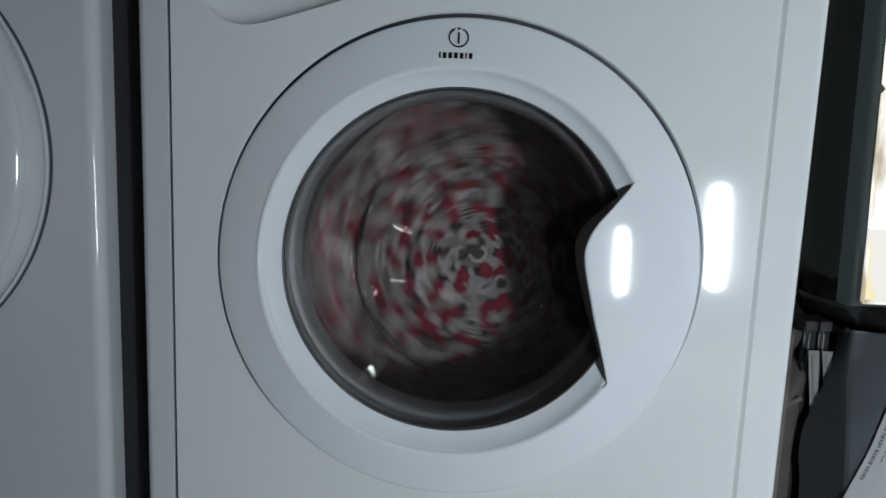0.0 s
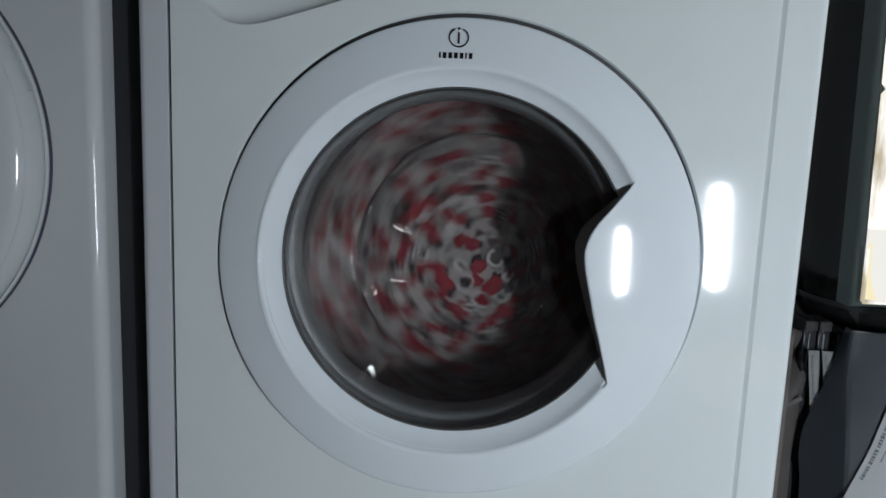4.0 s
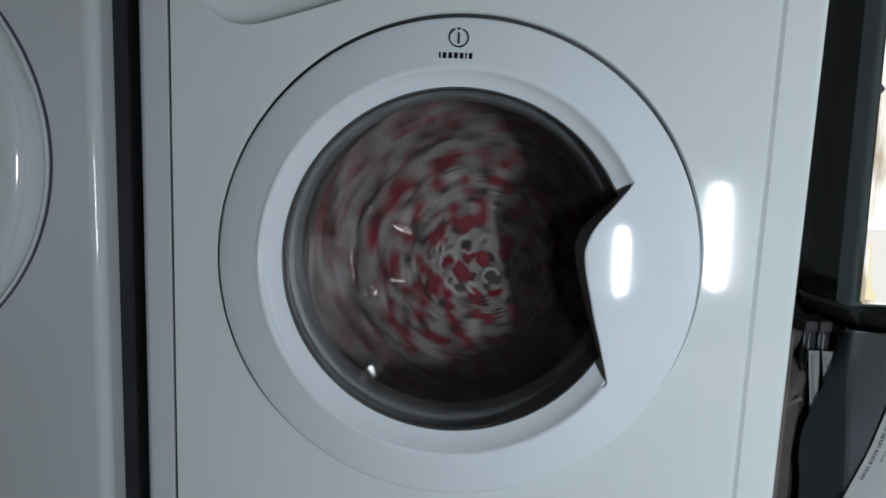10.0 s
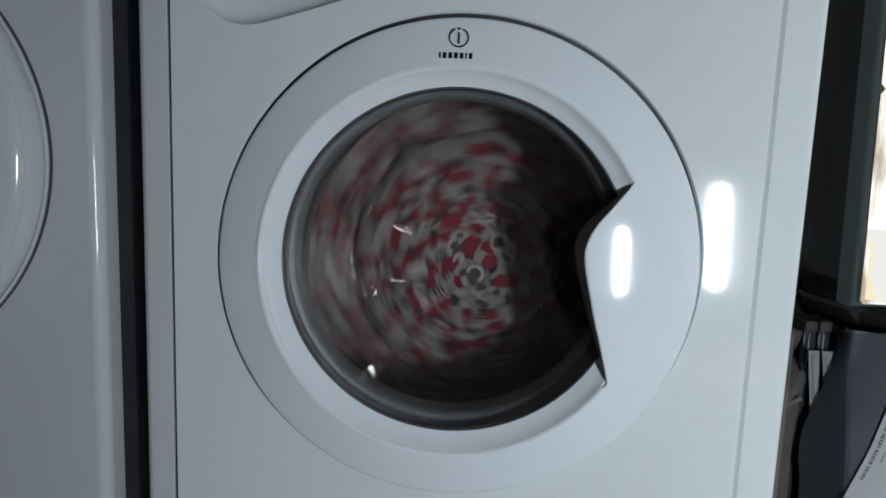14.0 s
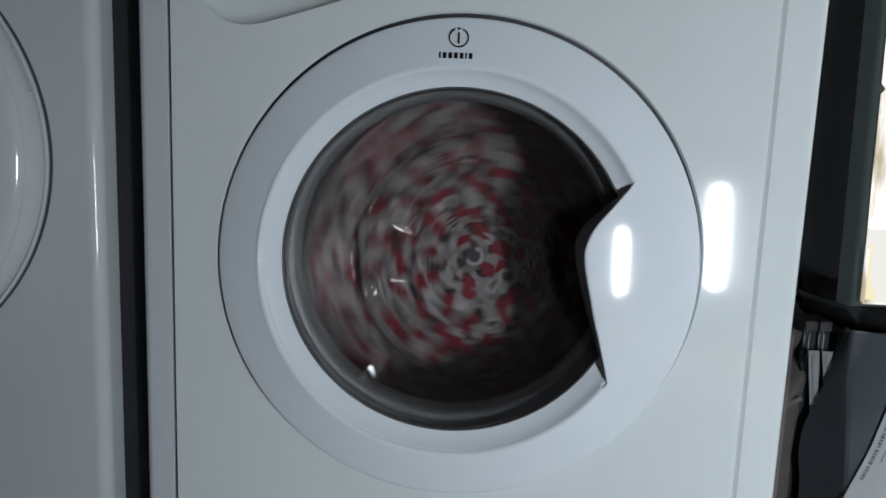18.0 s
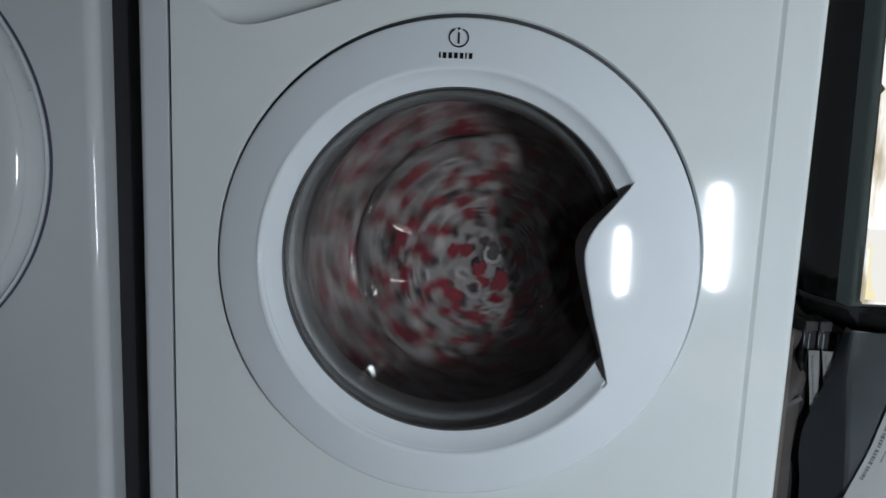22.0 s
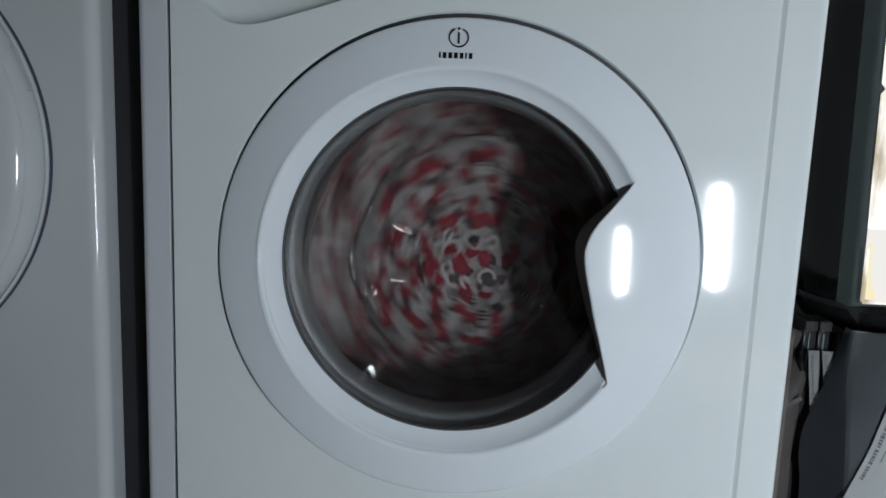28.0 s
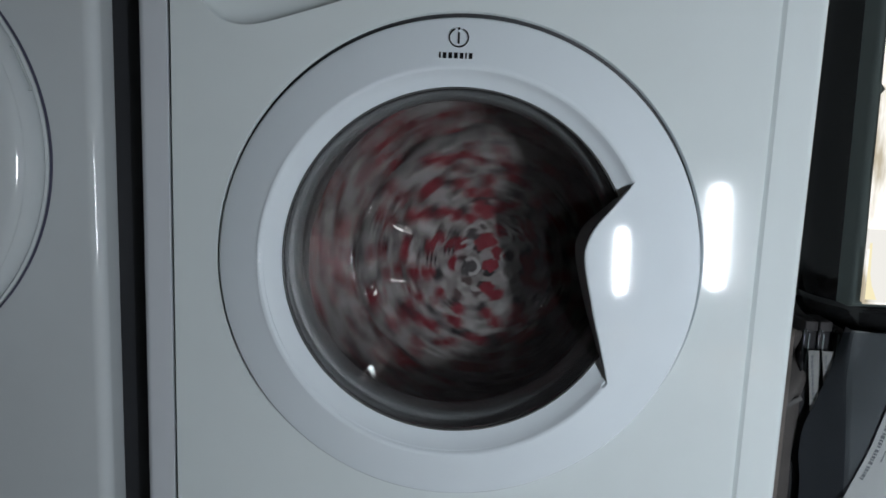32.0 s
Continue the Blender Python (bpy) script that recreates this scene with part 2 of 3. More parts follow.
def framed_window(name, m, w, h, depth, bar, label):
    """A window in the local xz plane, its lower left corner at the origin."""
    t = thing(name, m, label, "window", kind="structure")
    part("window_frame", box_bm(0, 0, 0, bar, depth, h, 0.002), FRAME_WHITE, t)
    part("window_frame", box_bm(w - bar, 0, 0, w, depth, h, 0.002), FRAME_WHITE, t)
    part("window_frame", box_bm(bar, 0, 0, w - bar, depth, bar, 0.002), FRAME_WHITE, t)
    part("window_frame", box_bm(bar, 0, h - bar, w - bar, depth, h, 0.002), FRAME_WHITE, t)
    pane = part("pane", box_bm(bar, depth * 0.4, bar, w - bar, depth * 0.4 + 0.004, h - bar), WINDOW_GLASS, t)
    pane.visible_shadow = False
    return t


framed_window("window_1", pose(1.45, -1.335, 1.90, 0, 0, 90), 0.24, 0.34, 0.05, 0.02, "white-framed window in the side wall, bright with daylight")
framed_window("window_2", pose(0.672, -1.47, 0.14), 0.118, 0.30, 0.04, 0.003, "low narrow glazed pane, bright with daylight")
tagged(part("backdrop", box_bm(0.4, -1.85, -0.2, 1.1, -1.80, 0.9), DAYLIGHT), "plain bright daylight outside the low pane", "backdrop", kind="structure")

# dark plinth under the brown panelling, with three small glowing bars on it
tagged(part("baseboard", box_bm(-1.85, -1.3499, 0.0, 0.668, -1.335, 0.335, 0.002), PLINTH), "dark low plinth along the brown rear wall", "baseboard", kind="structure")
tagged(part("baseboard", box_bm(0.794, -1.3499, 0.0, 1.4, -1.335, 0.335, 0.002), PLINTH), "dark low plinth beside the narrow pane", "baseboard", kind="structure")
# the bars are no known lamps, added only to glint in the glass bowl
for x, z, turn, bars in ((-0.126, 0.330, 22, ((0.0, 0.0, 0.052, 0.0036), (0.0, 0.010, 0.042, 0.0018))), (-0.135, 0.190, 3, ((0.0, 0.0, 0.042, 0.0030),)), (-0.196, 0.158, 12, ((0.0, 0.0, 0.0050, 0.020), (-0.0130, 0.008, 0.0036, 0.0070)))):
    strip = thing("glint_source", pose(x, -1.334, z, 0, turn, 0), "slim glowing bar added low on the rear wall for glints", "lamp", "strip lights")
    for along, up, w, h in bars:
        part("glint_bar", box_bm(along - w / 2, 0.0, up - h / 2, along + w / 2, 0.003, up + h / 2, 0.0008), GLINT_GLOW, strip)

# ---- washing machine ----
CX, CZ = -0.0012, 0.4322
washer = thing("washing_machine", pose(0, 0, 0), "white enamelled front-loading washing machine, spinning, beside a white dryer", "washing machine")

# front panel with its round opening
R_HOLE = 0.2180
PX0, PX1, PZ0, PZ1 = -0.2565, 0.2660, 0.085, 0.735


def loop_verts(bm, points, y):
    return [bm.verts.new((x, y, z)) for x, z in points]


def ring_edges(bm, verts):
    return [bm.edges.new((verts[k], verts[(k + 1) % len(verts)])) for k in range(len(verts))]


def bridge(bm, p, q):
    for k in range(len(p)):
        j = (k + 1) % len(p)
        bm.faces.new((p[k], p[j], q[j], q[k]))


def panel_bm(x0, x1, z0, z1, cx, cz, r, back, hollow, steps=180):
    """A pressed sheet with folded edges, a round opening and a second, free-form one."""
    bm = bmesh.new()
    outer = loop_verts(bm, [(x0, z0), (x1, z0), (x1, z1), (x0, z1)], 0.0)
    circle = lambda q, y: loop_verts(bm, [(cx + q * math.cos(2 * math.pi * k / steps), cz + q * math.sin(2 * math.pi * k / steps)) for k in range(steps)], y)
    hole = circle(r + 0.0010, 0.0)
    grip = loop_verts(bm, hollow, 0.0)
    edges = ring_edges(bm, outer) + ring_edges(bm, hole) + ring_edges(bm, grip)
    bmesh.ops.triangle_fill(bm, use_beauty=True, use_dissolve=False, edges=edges)
    lip, deep = circle(r, 0.0014), circle(r - 0.0006, back)
    bridge(bm, hole, lip)
    bridge(bm, lip, deep)
    folded = loop_verts(bm, [(x0, z0), (x1 + 0.003, z0), (x1 + 0.003, z1), (x0, z1)], 0.012)
    bridge(bm, outer, folded)
    return smooth(bm, 20)


def hollow_bm(points, rows):
    """A finger hollow pressed in behind the given outline: rows of (inset, depth)."""
    bm = bmesh.new()
    n = len(points)
    area = sum(points[k][0] * points[(k + 1) % n][1] - points[(k + 1) % n][0] * points[k][1] for k in range(n))
    turn = 1.0 if area > 0 else -1.0
    inward = []
    for k in range(n):
        (xa, za), (xb, zb) = points[k - 1], points[(k + 1) % n]
        size = math.hypot(xb - xa, zb - za)
        inward.append((-turn * (zb - za) / size, turn * (xb - xa) / size))
    loops = [loop_verts(bm, [(x + d * u, z + d * w) for (x, z), (u, w) in zip(points, inward)], y) for d, y in rows]
    for p, q in zip(loops, loops[1:]):
        bridge(bm, p, q)
    bm.faces.new(loops[-1])
    return smooth(bm, 60)


lower = smooth_line([(-0.2480, 0.6900), (-0.2300, 0.6533), (-0.2173, 0.6402), (-0.2068, 0.6350), (-0.1923, 0.6332), (-0.1731, 0.6363), (-0.1395, 0.6464), (-0.1060, 0.6574), (-0.0733, 0.6690), (-0.0600, 0.6830)], 5)
HOLLOW = [(x, z) for x, z in lower] + [(-0.0590, 0.7050), (-0.0640, 0.7200), (-0.0800, 0.7260), (-0.2300, 0.7260), (-0.2440, 0.7200), (-0.2490, 0.7060)]
part("front_panel", panel_bm(PX0, PX1, PZ0, PZ1, CX + 0.0025, CZ + 0.0004, R_HOLE, 0.03, HOLLOW), ENAMEL, washer)
part("drawer_grip", hollow_bm(HOLLOW, [(0.0, 0.0), (0.0006, 0.0010), (0.0016, 0.0045), (0.0034, 0.0075), (0.0065, 0.0100), (0.0110, 0.0118), (0.0170, 0.0126), (0.0230, 0.0128)]), ENAMEL, washer, "hollow grip of the detergent drawer")
# shade in the door gap as a dark arc, left out where light enters
part("door_gap_shade", lathe_bm([(0.2120, 0.0060), (0.2196, 0.0060)], 120, False, -12, 218), BLACK_MATT, washer, at=pose(CX + 0.0025, 0, CZ + 0.0004))


def strip_bm(section, z0, z1):
    """A tall moulding with the given (x, y) section."""
    bm = bmesh.new()
    lo = [bm.verts.new((x, y, z0)) for x, y in section]
    hi = [bm.verts.new((x, y, z1)) for x, y in section]
    for i in range(len(section) - 1):
        bm.faces.new((lo[i], lo[i + 1], hi[i + 1], hi[i]))
    bm.normal_update()
    return smooth(bm, 28)


def arc(cx, cy, r, a0, a1, n=8):
    return [(cx + r * math.cos(radians(a0 + (a1 - a0) * k / n)), cy + r * math.sin(radians(a0 + (a1 - a0) * k / n))) for k in range(n + 1)]


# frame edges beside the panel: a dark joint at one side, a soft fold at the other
part("side_frame", strip_bm([(-0.2597, 0.02), (-0.2597, 0.0014), (-0.2601, 0.0009), (-0.2612, 0.0008), (-0.2792, 0.0008), *arc(-0.2795, 0.0068, 0.006, 270, 180, 8), (-0.2855, 0.58)], 0.0, 0.85), ENAMEL_SHADED, washer)
part("side_frame", strip_bm([(0.2650, 0.014), (0.2655, 0.0024), (0.2680, 0.0024), (0.2718, 0.0), (0.3008, 0.0), *arc(0.3010, 0.0080, 0.0080, 270, 360, 8), (0.3090, 0.58)], 0.0, 0.85), ENAMEL, washer)
part("top_panel", box_bm(-0.288, -0.004, 0.8505, 0.311, 0.585, 0.876, 0.004), ENAMEL, washer)
part("back_panel", box_bm(-0.285, 0.581, 0.0, 0.308, 0.590, 0.85), ENAMEL_SHADED, washer)
part("kick_plate", box_bm(-0.2565, 0.0, 0.012, 0.266, 0.012, 0.083, 0.002), ENAMEL, washer)
part("control_panel", box_bm(-0.2565, -0.002, 0.738, 0.266, 0.014, 0.848, 0.003), ENAMEL, washer)
part("joint_backing", box_bm(-0.2600, 0.022, 0.02, -0.2540, 0.026, 0.845), BLACK_MATT, washer)
part("inner_shroud", lathe_bm([(0.262, 0.05), (0.262, 0.47), (0.0, 0.47)], 64), BLACK_MATT, washer, at=pose(0.018, 0, 0.416))

# door: outer plate with the handle tongue, sloping inner ring, glass bowl
HANDLE = [(27.1, 0.1672), (23.4, 0.1466), (19.0, 0.1278), (13.8, 0.1169), (6.5, 0.1119), (-4.9, 0.1156), (-18.2, 0.1292), (-28.4, 0.1495), (-36.7, 0.1743)]


def catmull(points, steps=8):
    return smooth_line([(a, r, 0.0) for a, r in points], steps)


TONGUE = [(a, r) for a, r, _ in catmull(HANDLE)]
R_CREST = 0.1722


def plate_inner(deg):
    d = (deg + 180.0) % 360.0 - 180.0
    if TONGUE[-1][0] < d < TONGUE[0][0]:
        for (a0, r0), (a1, r1) in zip(TONGUE, TONGUE[1:]):
            if a1 <= d <= a0:
                return min(R_CREST, r0 + (r1 - r0) * (a0 - d) / max(a0 - a1, 1e-9))
    return R_CREST


def door_plate_bm(steps=360):
    bm = bmesh.new()
    rows = []
    for k in range(steps):
        d = 360.0 * k / steps
        a = radians(d)
        ri = plate_inner(d)
        line = [(0.2173, 0.02), (0.2178, 0.0005), (0.2172, -0.0037), (0.2160, -0.0052), (0.2148, -0.0055)]
        for k2 in range(1, 20):
            r = 0.2148 + (ri + 0.0016 - 0.2148) * k2 / 19.5
            y = -0.0055 - 0.0110 * min(1.0, (0.2148 - r) / 0.042) ** 0.9
            t = max(0.0, (0.176 - r) / 0.06)
            y -= 0.0060 * t * t / (t + 0.08) ** 1.3
            line.append((r, y))
        y = line[-1][1] - 0.0002
        line += [(ri + 0.0016, y), (ri + 0.0005, y + 0.0005), (ri, y + 0.0022)]
        rows.append([])
        for r, y_ in line:
            w = min(1.0, max(0.0, (r - 0.174) / 0.041))
            rows[-1].append(bm.verts.new(((r - 0.0017 * w) * math.cos(a) + 0.0033 * w, y_, (r - 0.0017 * w) * math.sin(a) - 0.0010 * w)))
    for k in range(steps):
        p, q = rows[k], rows[(k + 1) % steps]
        for i in range(len(p) - 1):
            bm.faces.new((p[i], p[i + 1], q[i + 1], q[i]))
    return smooth(bm, 40)


def tongue_wall_bm():
    """The inward wall under the handle's free edge."""
    bm = bmesh.new()
    rows = []
    for d, r in TONGUE:
        a = radians(d)
        deep = 0.006 + 0.026 * min(1.0, max(0.0, (0.150 - r) / 0.03))
        rows.append([bm.verts.new(((r + e) * math.cos(a), y, (r + e) * math.sin(a))) for e, y in ((0.0005, -0.0140), (0.0, -0.008), (0.0, deep * 0.5), (0.001, deep), (0.006, deep + 0.003), (0.014, deep + 0.003))])
    for p, q in zip(rows, rows[1:]):
        for i in range(len(p) - 1):
            bm.faces.new((p[i], p[i + 1], q[i + 1], q[i]))
    return smooth(bm, 60)


door = part("door", door_plate_bm(), DOOR_WHITE, washer, "round white plastic door with a glass bowl, shut", pose(CX - 0.0012, 0, CZ - 0.0003, -1.3, 0, 0))
part("handle_edge", tongue_wall_bm(), HANDLE_GREY, door, "dark recessed edge of the door handle")
part("inner_ring", lathe_bm([(R_CREST + 0.0006, -0.0140), (0.1705, -0.0138), (0.1680, -0.0115), (0.1655, -0.0094), (0.1625, -0.0074), (0.1595, -0.0057), (0.1573, -0.0045), (0.1558, -0.0037), (0.1555, 0.0020)], 160), DOOR_WHITE, door)
crest = [(R_CREST + 0.0030, -0.0163)]
for k in range(13):
    lean = radians(-12 + 60 * k / 12)
    crest.append((crest[-1][0] - 0.00040 * math.cos(lean), crest[-1][1] + 0.00040 * math.sin(lean)))
part("crest_ring", lathe_bm(crest + [(0.1680, -0.0119), (0.1655, -0.0098), (0.1625, -0.0078), (0.1595, -0.0061), (0.1578, -0.0051)], 200, False, 27.6, 322.9), DOOR_WHITE, door, at=pose(-0.0010, 0, -0.0013))
part("seal_line", lathe_bm([(0.1559, -0.0024), (0.1554, -0.0036), (0.1549, -0.0030), (0.1547, -0.0012)], 160), HANDLE_GREY, door)


def bowl_slope(r):
    """How steeply the glass falls towards the rim: a flat face, a tight bend, then a slowly steepening cone."""
    u = min(max((r - 0.0920) / 0.0170, 0.0), 1.0)
    return 0.65 * u * u * (3.0 - 2.0 * u) + 4.6 * max(r - 0.1090, 0.0)


BOWL = [(0.1566, 0.0136)]
while BOWL[-1][0] > 0.0900:
    r, y = BOWL[-1]
    BOWL.append((r - 0.0006, y + 0.0006 * bowl_slope(r - 0.0003)))
BOWL += [(r, BOWL[-1][1]) for r in (0.080, 0.050, 0.025, 0.0)]
BOWL = [(r * 0.9795, y - 0.0166) for r, y in reversed(BOWL)]


def glass_sheet(r0, r1, thick):
    """One face of the bowl between two radii, set back by the glass's thickness."""
    out = []
    for k, (r, y) in enumerate(BOWL):
        if r0 - 1e-6 <= r <= r1 + 1e-6:
            (ra, ya), (rb, yb) = BOWL[max(k - 1, 0)], BOWL[min(k + 1, len(BOWL) - 1)]
            n = math.hypot(rb - ra, yb - ya)
            out.append((0.0 if r < 1e-6 else r - thick * (yb - ya) / n, y + thick * (rb - ra) / n))
    return out


GLASS_THICK = 0.0032
bowl_front, bowl_back = glass_sheet(0.0, 0.2, 0.0), glass_sheet(0.0, 0.2, GLASS_THICK)
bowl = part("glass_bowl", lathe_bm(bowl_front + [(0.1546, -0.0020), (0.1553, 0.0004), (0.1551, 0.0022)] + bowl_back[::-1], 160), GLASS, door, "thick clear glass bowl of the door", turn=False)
bowl.visible_shadow = False

# maker's mark, as plain shapes lying on the sloping plate
mark_z, mark_x = 0.1965, -0.0055
MARK_AT = pose(mark_x, -0.0106, mark_z, -14, 0, 0)
part("mark_ring", lathe_bm([(0.0087, -0.0006), (0.0076, -0.0006), (0.0076, 0.0014), (0.0087, 0.0014)], 40, True, 114, 426), BLACK_PRINT, door, at=MARK_AT)
part("mark_bar", extrude_bm([(-0.0008, -0.0052), (0.0008, -0.0052), (0.0008, 0.0046), (-0.0008, 0.0046)], -0.0006, 0.0014), BLACK_PRINT, door, at=MARK_AT)
part("mark_dot", lathe_bm([(0.0, -0.0006), (0.0010, -0.0006), (0.0010, 0.0014)], 16), BLACK_PRINT, door, at=MARK_AT @ pose(0, 0, 0.0080))
x = -0.0216
for w, h in ((0.0012, 0.0050), (0.0030, 0.0050), (0.0030, 0.0050), (0.0030, 0.0050), (0.0030, 0.0050), (0.0012, 0.0050), (0.0030, 0.0050)):
    part("mark_block", extrude_bm([(x, -0.0028), (x + w, -0.0028), (x + w, -0.0028 + h), (x, -0.0028 + h)], -0.0006, 0.0014), BLACK_PRINT, door, at=pose(0, -0.0143, 0.1813, -14, 0, 0))
    x += w + 0.0018

# glossy bead round the glass's edge, rubber gasket behind the glass
part("glass_rim", lathe_bm([(0.1551 + 0.0009 * math.cos(radians(a)), -0.0040 + 0.0009 * math.sin(radians(a))) for a in range(0, 360, 30)], 160, True), RIM_BEAD, door, "glossy grey bead")
part("gasket", lathe_bm([(r, y) for r, y, _ in smooth_line([(0.1640, 0.0040, 0), (0.1590, 0.0045, 0), (0.1553, 0.0070, 0), (0.1535, 0.0105, 0), (0.1515, 0.0115, 0), (0.1490, 0.0125, 0), (0.1468, 0.0165, 0), (0.1458, 0.0230, 0), (0.1455, 0.0300, 0), (0.1460, 0.0370, 0), (0.1480, 0.0440, 0), (0.1570, 0.0540, 0), (0.1900, 0.0760, 0), (0.2400, 0.0860, 0)], 4)], 128), RUBBER, washer, at=pose(CX - 0.0012, 0, CZ))

# drum, with paddles, turning on its own axle
AX, AZ = 0.0305, 0.4090
drum = part("drum", lathe_bm([(0.186, 0.112), (0.190, 0.108), (0.232, 0.112), (0.236, 0.118), (0.236, 0.400), (0.0, 0.410)], 96), STEEL, washer, "stainless steel drum, spinning", pose(AX, 0, AZ))
for k in range(3):
    a = 120 * k
    part("paddle", extrude_bm([(-0.020, -0.236), (0.020, -0.236), (0.008, -0.195), (-0.008, -0.195)], 0.12, 0.39, 0.003), DARK_PLASTIC, drum, at=pose(0, 0, 0, 0, a, 0))


# ---- laundry ----
def fold(x, z, seed):
    v = Vector((x * 14.0, z * 14.0, seed))
    n = 1.0 - abs(noise.noise(v)) * 2.0
    return n * 0.6 + noise.noise(v * 2.6) * 0.4


def laundry_bm(r0, r1, a0, a1, depth, amp, seed, nr, na, swirl=1.2, back=0.05):
    """A crumpled cloth pressed flat by the spin, thick towards the drum's back."""
    bm = bmesh.new()
    grid = []
    full = a1 - a0 >= 359.9
    cols = na if full else na + 1
    for i in range(nr + 1):
        row = []
        u = i / nr
        for k in range(cols):
            w = k / na
            edge = 0.0 if full else 0.012 * math.sin(9 * u + seed)
            r = r0 + (r1 - r0) * u
            if full and i == nr:
                r += 0.012 * noise.noise(Vector((math.cos(2 * math.pi * w) * 3, math.sin(2 * math.pi * w) * 3, seed))) + 0.014 * noise.noise(Vector((math.cos(2 * math.pi * w), math.sin(2 * math.pi * w), seed + 4.0)))
            a = radians(a0 + (a1 - a0) * w) + edge / max(r, 0.02)
            x, z = r * math.cos(a), r * math.sin(a)
            sa = a + swirl * r / 0.2
            y = depth(r) - amp(r) * fold(r * math.cos(sa), r * math.sin(sa), seed)
            if not full and r < r0 + 0.025:
                y += 0.030 * (1.0 - (r - r0) / 0.025)
            rim = 0.0 if full else min(w, 1 - w) * na
            if not full and rim < 3:
                y += (3 - rim) * 0.003
            row.append(bm.verts.new((x, y, z)))
        grid.append(row)
    for i in range(nr):
        for k in range(na):
            j = (k + 1) % cols
            q = (grid[i][k], grid[i][j], grid[i + 1][j], grid[i + 1][k])
            if len({v.co.to_tuple(6) for v in q}) == 4:
                bm.faces.new(q)
    bmesh.ops.remove_doubles(bm, verts=bm.verts, dist=1e-6)
    rim = [e for e in bm.edges if len(e.link_faces) == 1]
    got = bmesh.ops.extrude_edge_only(bm, edges=rim)
    for v in [g for g in got["geom"] if isinstance(g, bmesh.types.BMVert)]:
        v.co.y += back
    for f in bm.faces:
        f.smooth = True
    return bm


AXLE = pose(AX, 0, AZ)
LAUNDRY = []
COVER_R = 0.142


def cover_depth(r):
    return 0.130 + 0.12 * r + 3.0 * r ** 3 + 0.5 * max(r - 0.132, 0.0)


cover = part("printed_cover", laundry_bm(0.0008, COVER_R, 0, 360, cover_depth, lambda r: 0.001 + 0.055 * r, 3.1, 40, 120), PRINT, at=AXLE)
tagged(cover, "wet cotton cover printed red, white and black, spinning in drum", "laundry", "spinning laundry")
LAUNDRY.append(cover)
wads = [(0.090, 0.226, -12, 68, 1.7), (0.086, 0.226, 58, 144, 5.2), (0.092, 0.226, 134, 216, 8.9), (0.088, 0.226, 206, 284, 12.3), (0.090, 0.226, 274, 358, 15.8)]
for r0, r1, a0, a1, seed in wads:
    wad = part("printed_cloth", laundry_bm(r0, r1, a0, a1, lambda r: 0.154 + 0.25 * (r - 0.1), lambda r: 0.015, seed, 30, 40), PRINT_WIDE, at=AXLE)
    tagged(wad, "wet crumpled cloth printed in faded red, white and black", "laundry", "spinning laundry")
    LAUNDRY.append(wad)


def flat_loop(w, h, t, radius, y, steps=6):
    """A rounded ring, a printed letter-like shape."""
    bm = bmesh.new()
    def outline(w_, h_, r_):
        pts = []
        for cx, cz, b in ((w_ / 2 - r_, h_ / 2 - r_, 0), (-w_ / 2 + r_, h_ / 2 - r_, 90), (-w_ / 2 + r_, -h_ / 2 + r_, 180), (w_ / 2 - r_, -h_ / 2 + r_, 270)):
            pts += [(cx + r_ * math.cos(radians(b + 90 * s / steps)), cz + r_ * math.sin(radians(b + 90 * s / steps))) for s in range(steps + 1)]
        return pts
    o = [bm.verts.new((x, y, z)) for x, z in outline(w, h, radius)]
    i = [bm.verts.new((x, y, z)) for x, z in outline(w - 2 * t, h - 2 * t, max(radius - t, 0.0004))]
    ob_, ib = [bm.verts.new(v.co + Vector((0, 0.003, 0))) for v in o], [bm.verts.new(v.co + Vector((0, 0.003, 0))) for v in i]
    n = len(o)
    for k in range(n):
        j = (k + 1) % n
        bm.faces.new((o[k], o[j], i[j], i[k]))
        bm.faces.new((o[k], ob_[k], ob_[j], o[j]))
        bm.faces.new((i[k], i[j], ib[j], ib[k]))
    return bm


def patch_bm(r, seed, thick=0.0015):
    """A flat printed blot with an uneven outline."""
    pts = []
    for k in range(24):
        a = 2 * math.pi * k / 24
        q = r * (1.0 + 0.55 * noise.noise(Vector((math.cos(a) * 1.6, math.sin(a) * 1.6, seed))))
        pts.append((q * math.cos(a), q * math.sin(a)))
    return extrude_bm(pts, 0.0, thick)


# printed lettering and blots on the cover, lying on its folds
def cover_y(x, z):
    r = math.hypot(x, z)
    a = math.atan2(z, x) + 1.2 * r / 0.2
    return cover_depth(r) - (0.001 + 0.055 * r) * fold(r * math.cos(a), r * math.sin(a), 3.1)


def lay(bm, x, z, turn, lift):
    """Drapes a flat print over the cover's surface."""
    c, n = math.cos(radians(turn)), math.sin(radians(turn))
    for v in bm.verts:
        px, pz = x + v.co.x * c - v.co.z * n, z + v.co.x * n + v.co.z * c
        v.co = Vector((px, cover_y(px, pz) - lift + min(v.co.y, 0.0015), pz))
    return bm


